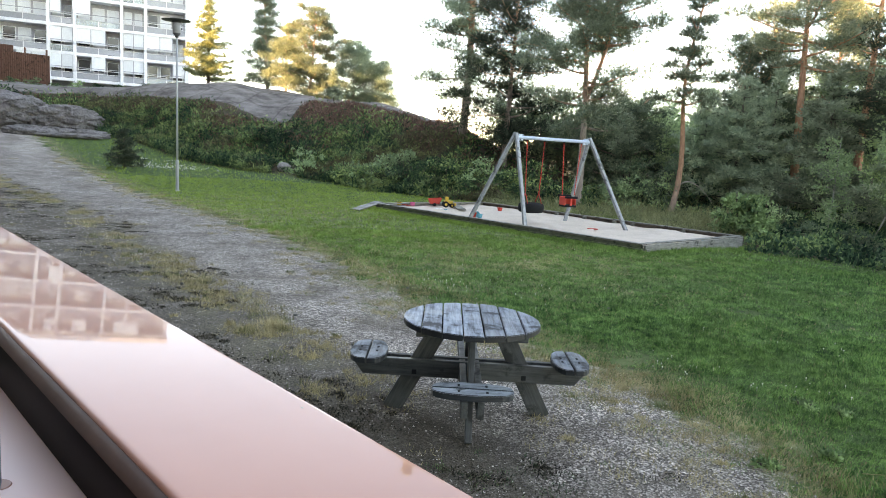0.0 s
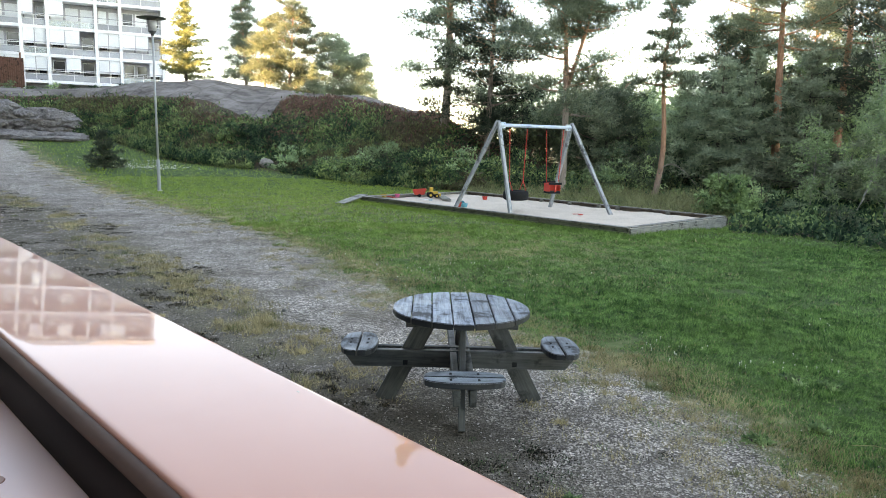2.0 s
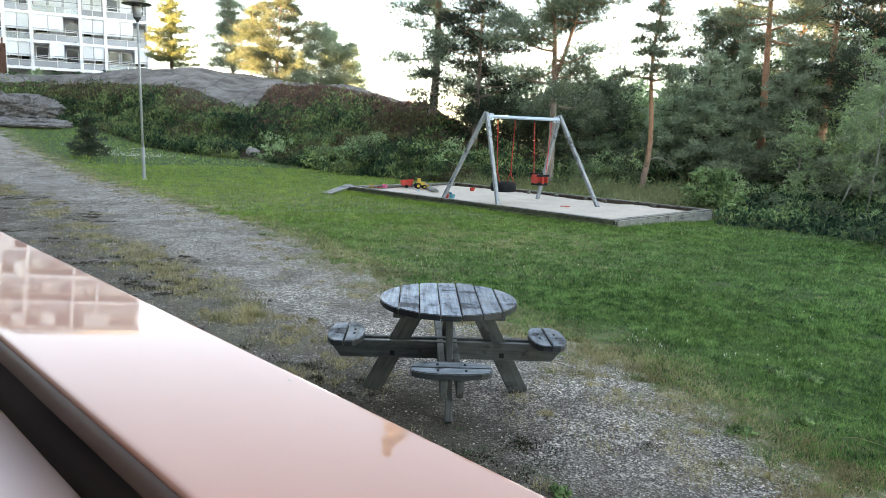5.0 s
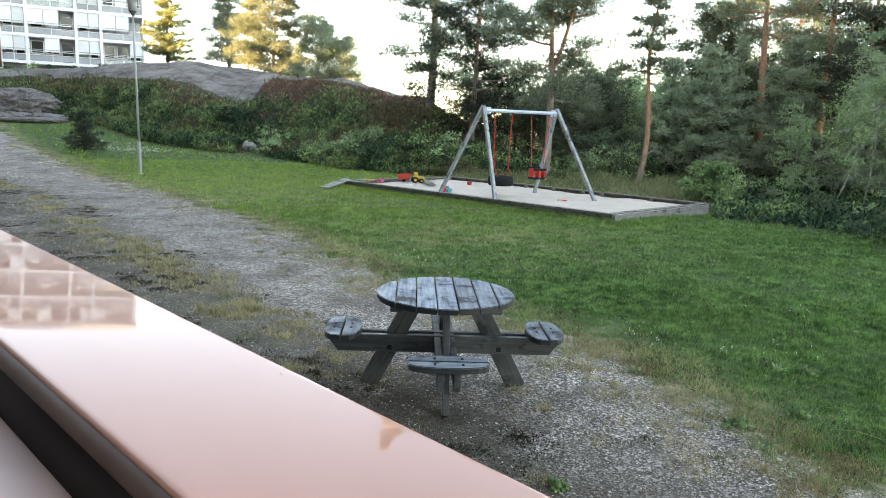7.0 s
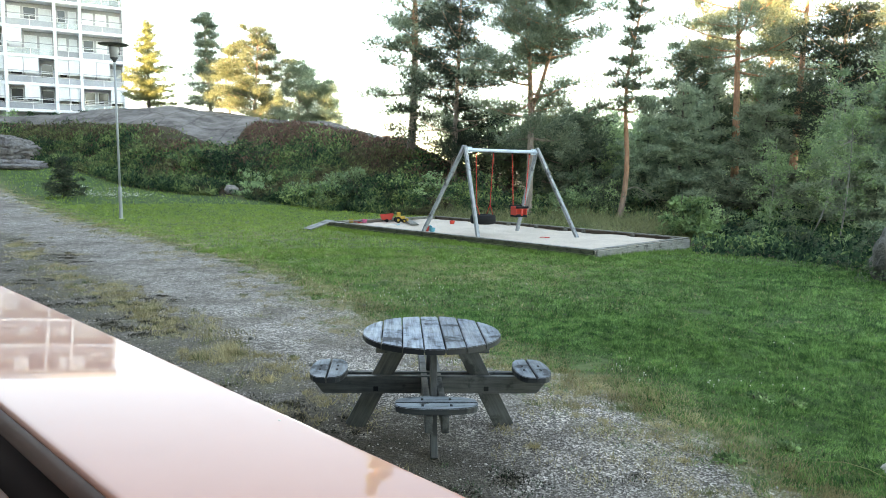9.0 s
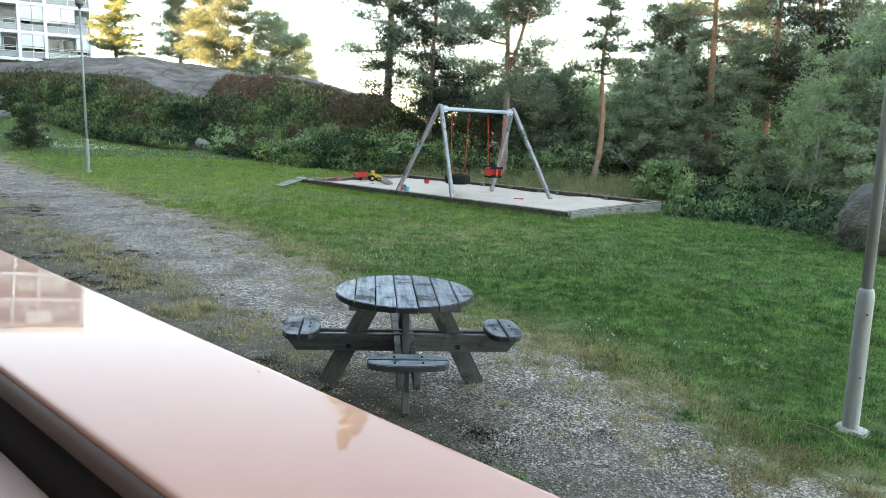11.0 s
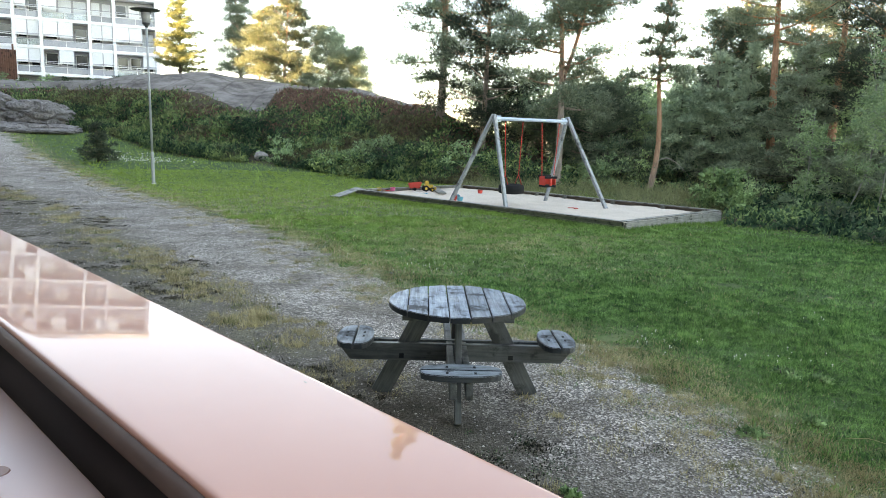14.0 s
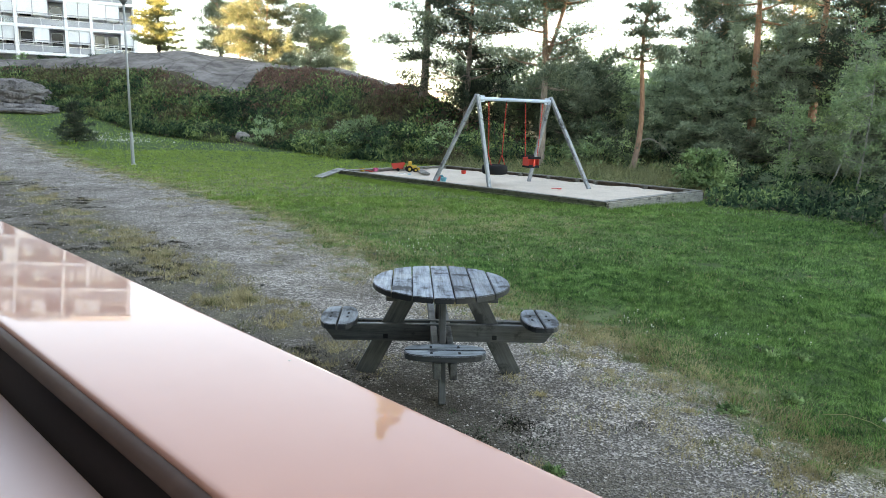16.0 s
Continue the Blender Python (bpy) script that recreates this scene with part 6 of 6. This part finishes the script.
    along, off = -1.0 + 26.0 * rng.random(n) ** 1.5, rng.uniform(1.2, 5.6, n)
    x, y = UX * along + NX * off, UY * along + NY * off
    g, w = gravel_part(x, y)
    ok = (w > 0.35) & (grain(x, y, 0.8, 9) > 0.55)
    ok &= along > 3.4
    x, y = x[ok][:620], y[ok][:620]
    # and a few low dark weeds before the table
    near = rng.normal(size=(30, 2)) * np.array([0.45, 0.20]) + np.array([0.50, 4.02])
    x, y = np.concatenate([x, near[:14, 0]]), np.concatenate([y, near[:14, 1]])
    for px0, py0 in near:
        m = int(rng.integers(20, 45))
        px, py = px0 + rng.normal(size=m) * 0.035, py0 + rng.normal(size=m) * 0.03
        base = np.stack([px, py, land(px, py) - 0.003], 1)
        parts_low.append(blade_arrays(base, unit(rng.normal(size=(m, 3)) * 0.6 + np.array([0, 0, 0.7])), rng.uniform(0.015, 0.038, m), rng.uniform(0.003, 0.006, m), rng))
    v, t = joined(parts_low)
    tagged(bulk_mesh("low_weeds", v, t, m_wild_green), "low dark green weeds in the gravel before the table", "weeds", kind="stuff")
    cush = []
    for px0, py0 in zip(x, y):
        m = int(rng.integers(40, 90))
        r = rng.uniform(0.025, 0.095)
        px, py = px0 + rng.normal(size=m) * r, py0 + rng.normal(size=m) * r * 0.8
        base = np.stack([px, py, land(px, py) + 0.012 * np.exp(-((px - px0) ** 2 + (py - py0) ** 2) / r ** 2) - 0.002], 1)
        cush.append(blade_arrays(base, unit(rng.normal(size=(m, 3)) * 0.7 + np.array([0, 0, 0.6])), rng.uniform(0.010, 0.028, m), rng.uniform(0.008, 0.014, m), rng))
    v, t = joined(cush)
    tagged(bulk_mesh("moss", v, t, m_moss), "dark moss cushions on the trodden gravel", "moss", kind="stuff")
    v, t = joined(parts_d)
    tagged(bulk_mesh("dry_grass", v, t, m_straw), "dry straw-coloured grass at the gravel's edge", "grass", kind="stuff")


def build_stones():
    """Loose gravel: small faceted stones."""
    rng = np.random.default_rng(32)
    n = 235000
    along, off = -1.5 - rng.random(n) ** 4 + 44.0 * rng.random(n) ** 2.6, rng.uniform(0.6, 7.5, n)
    x, y = UX * along + NX * off, UY * along + NY * off
    g, w = gravel_part(x, y)
    ok = (g > 0.42 + 0.16 * rng.normal(size=n)) & (rng.random(n) > 0.6 * w) & (rng.random(n) > 0.25 * np.exp(-((x + 0.05) / 1.0) ** 2 - ((y - 4.55) / 0.9) ** 2))
    x, y = x[ok], y[ok]
    m = len(x)
    size = (0.0042 + 0.0066 * rng.random(m) ** 3.0) * np.clip(np.hypot(x, y) / 9.0, 1.0, 1.8)
    c = np.stack([x, y, land(x, y) + size * 0.3], 1)
    oct_v = np.array([[1, 0, 0], [0, 1, 0], [-1, 0, 0], [0, -1, 0], [0, 0, 0.7], [0, 0, -0.7]], float)
    oct_f = np.array([[0, 1, 4], [1, 2, 4], [2, 3, 4], [3, 0, 4]])
    th = rng.uniform(0, 6.28, m)
    ov = oct_v[None] * (1 + 0.35 * rng.normal(size=(m, 6, 3)))
    rx = ov[..., 0] * np.cos(th)[:, None] - ov[..., 1] * np.sin(th)[:, None]
    ry = ov[..., 0] * np.sin(th)[:, None] + ov[..., 1] * np.cos(th)[:, None]
    v = c[:, None] + np.stack([rx, ry, ov[..., 2]], -1) * size[:, None, None]
    f = (np.arange(m)[:, None, None] * 6 + oct_f[None]).reshape(-1, 3)
    mt, nt, bs = nodes_of("gravel_stones")
    gm = nt.nodes.new("ShaderNodeNewGeometry")
    nt.links.new(ramp_node(nt, gm.outputs["Random Per Island"], [(0.0, (0.05, 0.046, 0.046)), (0.3, (0.145, 0.128, 0.118)), (0.7, (0.42, 0.38, 0.35)), (1.0, (0.62, 0.56, 0.51))]), bs.inputs["Base Color"])
    bs.inputs["Roughness"].default_value = 0.85
    tagged(bulk_mesh("gravel", v.reshape(-1, 3), f, mt), "loose grey crushed gravel on the path", "gravel", kind="stuff")


def build_clover():
    rng = np.random.default_rng(33)
    pts = []
    for cx, cy, sx, sy, n in ((-0.2, 10.2, 0.9, 0.7, 90), (0.9, 10.8, 1.2, 0.6, 10), (-12.6, 31.4, 1.0, 0.55, 240), (-14.5, 33.5, 1.0, 0.3, 60), (2.3, 6.4, 0.25, 0.18, 16), (3.3, 6.1, 0.28, 0.12, 14), (4.2, 7.6, 0.2, 0.2, 6), (1.0, 9.0, 2.0, 0.8, 14), (0.5, 14.5, 2.5, 1.2, 8), (-2.5, 12.5, 1.2, 0.8, 5)):
        pts.append(np.stack([cx + rng.normal(size=n) * sx, cy + rng.normal(size=n) * sy], 1))
    p = np.concatenate(pts)
    g, w = gravel_part(p[:, 0], p[:, 1])
    p = p[(g < 0.5) & ~in_pit(p[:, 0], p[:, 1])]
    pieces = []
    for x, y in p:
        z = land_at(x, y) + rng.uniform(0.018, 0.034)
        r = rng.uniform(0.0045, 0.008) * (1.0 if y < 20 else 2.4)
        pieces.append(tube_arrays([(x, y, z - r), (x, y, z - 0.3 * r), (x, y, z + 0.4 * r), (x, y, z + r)], [0.4 * r, r, 0.9 * r, 0.2 * r], 6))
        pieces.append(tube_arrays([(x, y, z - 0.1), (x, y, z - r)], [0.0015, 0.0015], 3))
    v, t = joined(pieces)
    tagged(bulk_mesh("clover_flowers", v, t, plain("clover_white", (0.75, 0.74, 0.66), 0.8)), "white clover blossoms in the lawn", "flowers", kind="stuff")


build_grass()
build_stones()
build_clover()

# ---------- rocks ----------
m_rock_dark = surface("mossy_granite", (0.030, 0.033, 0.028), (0.23, 0.225, 0.205), 2.4, 0.85, 0, 1.0, 0.2, scale2=8)


def rock(name, place, sx, sy, sz, seed, label, mat, layers=0.0, sub=4, turn=0.0):
    bm = bmesh.new()
    bmesh.ops.create_icosphere(bm, subdivisions=sub, radius=1.0)
    o = Vector((seed * 7.3, seed * 3.1, seed * 1.7))
    for v in bm.verts:
        p = v.co.copy()
        cell = noise.voronoi(p * (1.7 if layers else 1.1) + o)[0]
        k = 1 + (0.55 if layers else 0.15) * (cell[1] - cell[0] - 0.3) + 0.16 * noise.noise(p * 1.3 + o) + 0.10 * noise.noise(p * 3.1 + o) + 0.04 * noise.noise(p * 8 + o)
        if layers:
            k += layers * (abs(((p.z * 2.4 + 0.5 * noise.noise(p * 1.1 + o)) % 1.0) - 0.5) - 0.25)
        v.co = Vector((p.x * sx * k, p.y * sy * k, p.z * sz * k))
    ob = part(name, bm, mat, smooth=True)
    ob.matrix_basis = Matrix.Translation(place) @ pose(0, 0, 0, 0, 0, turn)
    tagged(ob, label, "rock")
    return ob


def ledge_rock(name, place, sx, sy, sz, seed, label, turn=0.0, tip=0.0):
    """A flat-topped slab with rounded shoulders and straight cracks."""
    bm = bmesh.new()
    bmesh.ops.create_icosphere(bm, subdivisions=5, radius=1.0)
    o = Vector((seed * 5.3, seed * 2.9, seed * 1.3))
    for v in bm.verts:
        p = v.co.copy()
        q = Vector([math.copysign(abs(c) ** 0.75, c) for c in p])
        cr = noise.voronoi(Vector((q.x * sx * 0.8, q.y * sy * 0.8, q.z * sz * 2.4)) + o)[0]
        crack = min(cr[1] - cr[0], 0.13) / 0.13
        k = 1 + 0.16 * noise.noise(q * 1.1 + o) + 0.09 * noise.noise(q * 2.6 + o) + 0.04 * noise.noise(q * 7.0 + o) - 0.22 * (1 - crack) + 0.10 * (cr[0] - 0.3)
        v.co = Vector((q.x * sx * k, q.y * sy * k, q.z * sz * k))
    ob = part(name, bm, m_rock_pale, smooth=True)
    ob.matrix_basis = Matrix.Translation(place) @ pose(0, 0, 0, tip, 0, turn)
    tagged(ob, label, "rock")


m_rock_pale = surface("pale_granite", (0.040, 0.037, 0.037), (0.33, 0.31, 0.30), 2.2, 0.85, 0, 1.0, 0.20, scale2=9)
for q, (b, d, lift, sx, sy, sz, turn, tip) in enumerate(((-28.5, 45.8, 0.62, 2.0, 1.3, 0.78, 12, 4), (-31.9, 46.4, 0.85, 2.0, 1.4, 1.0, 20, 5))):
    ledge_rock("rock_outcrop", on_land(b, d, lift), sx, sy, sz, 1 + q, "rounded cracked grey rock outcrop at the lawn's end", turn, tip)
for q, (b, d, sx, sz, turn) in enumerate(((-26.9, 44.0, 1.15, 0.28, 14), (-28.9, 44.3, 1.3, 0.30, 22), (-30.6, 44.2, 1.3, 0.34, 18), (-28.0, 43.4, 1.5, 0.13, 16))):
    ledge_rock("rock_slab", on_land(b, d, 0.10), sx, 0.55, sz, 9 + q, "low flat cracked pale rock slab in the grass", turn, 3)
rock("boulder", on_land(38.9, 15.4, 0.32), 1.12, 1.15, 1.02, 4, "large dark mossy boulder at the wood's edge", m_rock_dark, 0.0, 5, 25)
rock("stone", on_land(-13.05, 34.4, 0.15), 0.33, 0.22, 0.25, 5, "pale stone at the foot of the hillside", surface("bleached_stone", (0.12, 0.112, 0.105), (0.48, 0.45, 0.43), 3.0, 0.85, 0, 0.8, 0.06, scale2=12), 0.0, 3, 30)
for q in range(16):
    x, y = rng.uniform(-6, 2.4), rng.uniform(5, 10)
    rock("pebble", (x, y, land_at(x, y) + 0.012), 0.03, 0.025, 0.02, 20 + q, "loose dark pebble on the gravel", m_rock_dark, 0.0, 1, q * 40)

# ---------- small plants at the gravel's edge ----------
for x, y, h, sp, mat, lb in ((2.20, 4.41, 0.035, 0.08, m_hazel, "flat green weed rosette in the gravel"), (3.10, 5.70, 0.05, 0.13, m_hazel, "bright yellow-green weed clump in the lawn"),
                             (3.35, 5.55, 0.04, 0.10, m_hazel, "bright yellow-green weed clump in the lawn"), (0.80, 3.53, 0.025, 0.045, m_hazel, "flat green weed rosette in the gravel"),
                             (2.75, 4.62, 0.03, 0.06, m_hazel, "flat green weed rosette in the gravel")):
    leaf_plant("weed_plant", (x, y, land_at(x, y)), h, sp, int(x * 100), lb, mat, 16, 16, 0.035, 0.003, 0.1, "weed", stems=5, group="weeds by the gravel", floor=0.012)
stalk = [np.array([2.80, 4.318, 0.03]), np.array([2.92, 4.25, 0.06]), np.array([3.03, 4.163, 0.05]), np.array([3.06, 3.97, 0.055]), np.array([3.04, 3.772, 0.02])]
tagged(tube("dry_stalk", [p + np.array([0, 0, land_at(p[0], p[1])]) for p in stalk], [0.0022, 0.002, 0.0018, 0.0016, 0.001], m_straw, sides=5), "thin pale dry grass stalk lying on the lawn", "stalk")
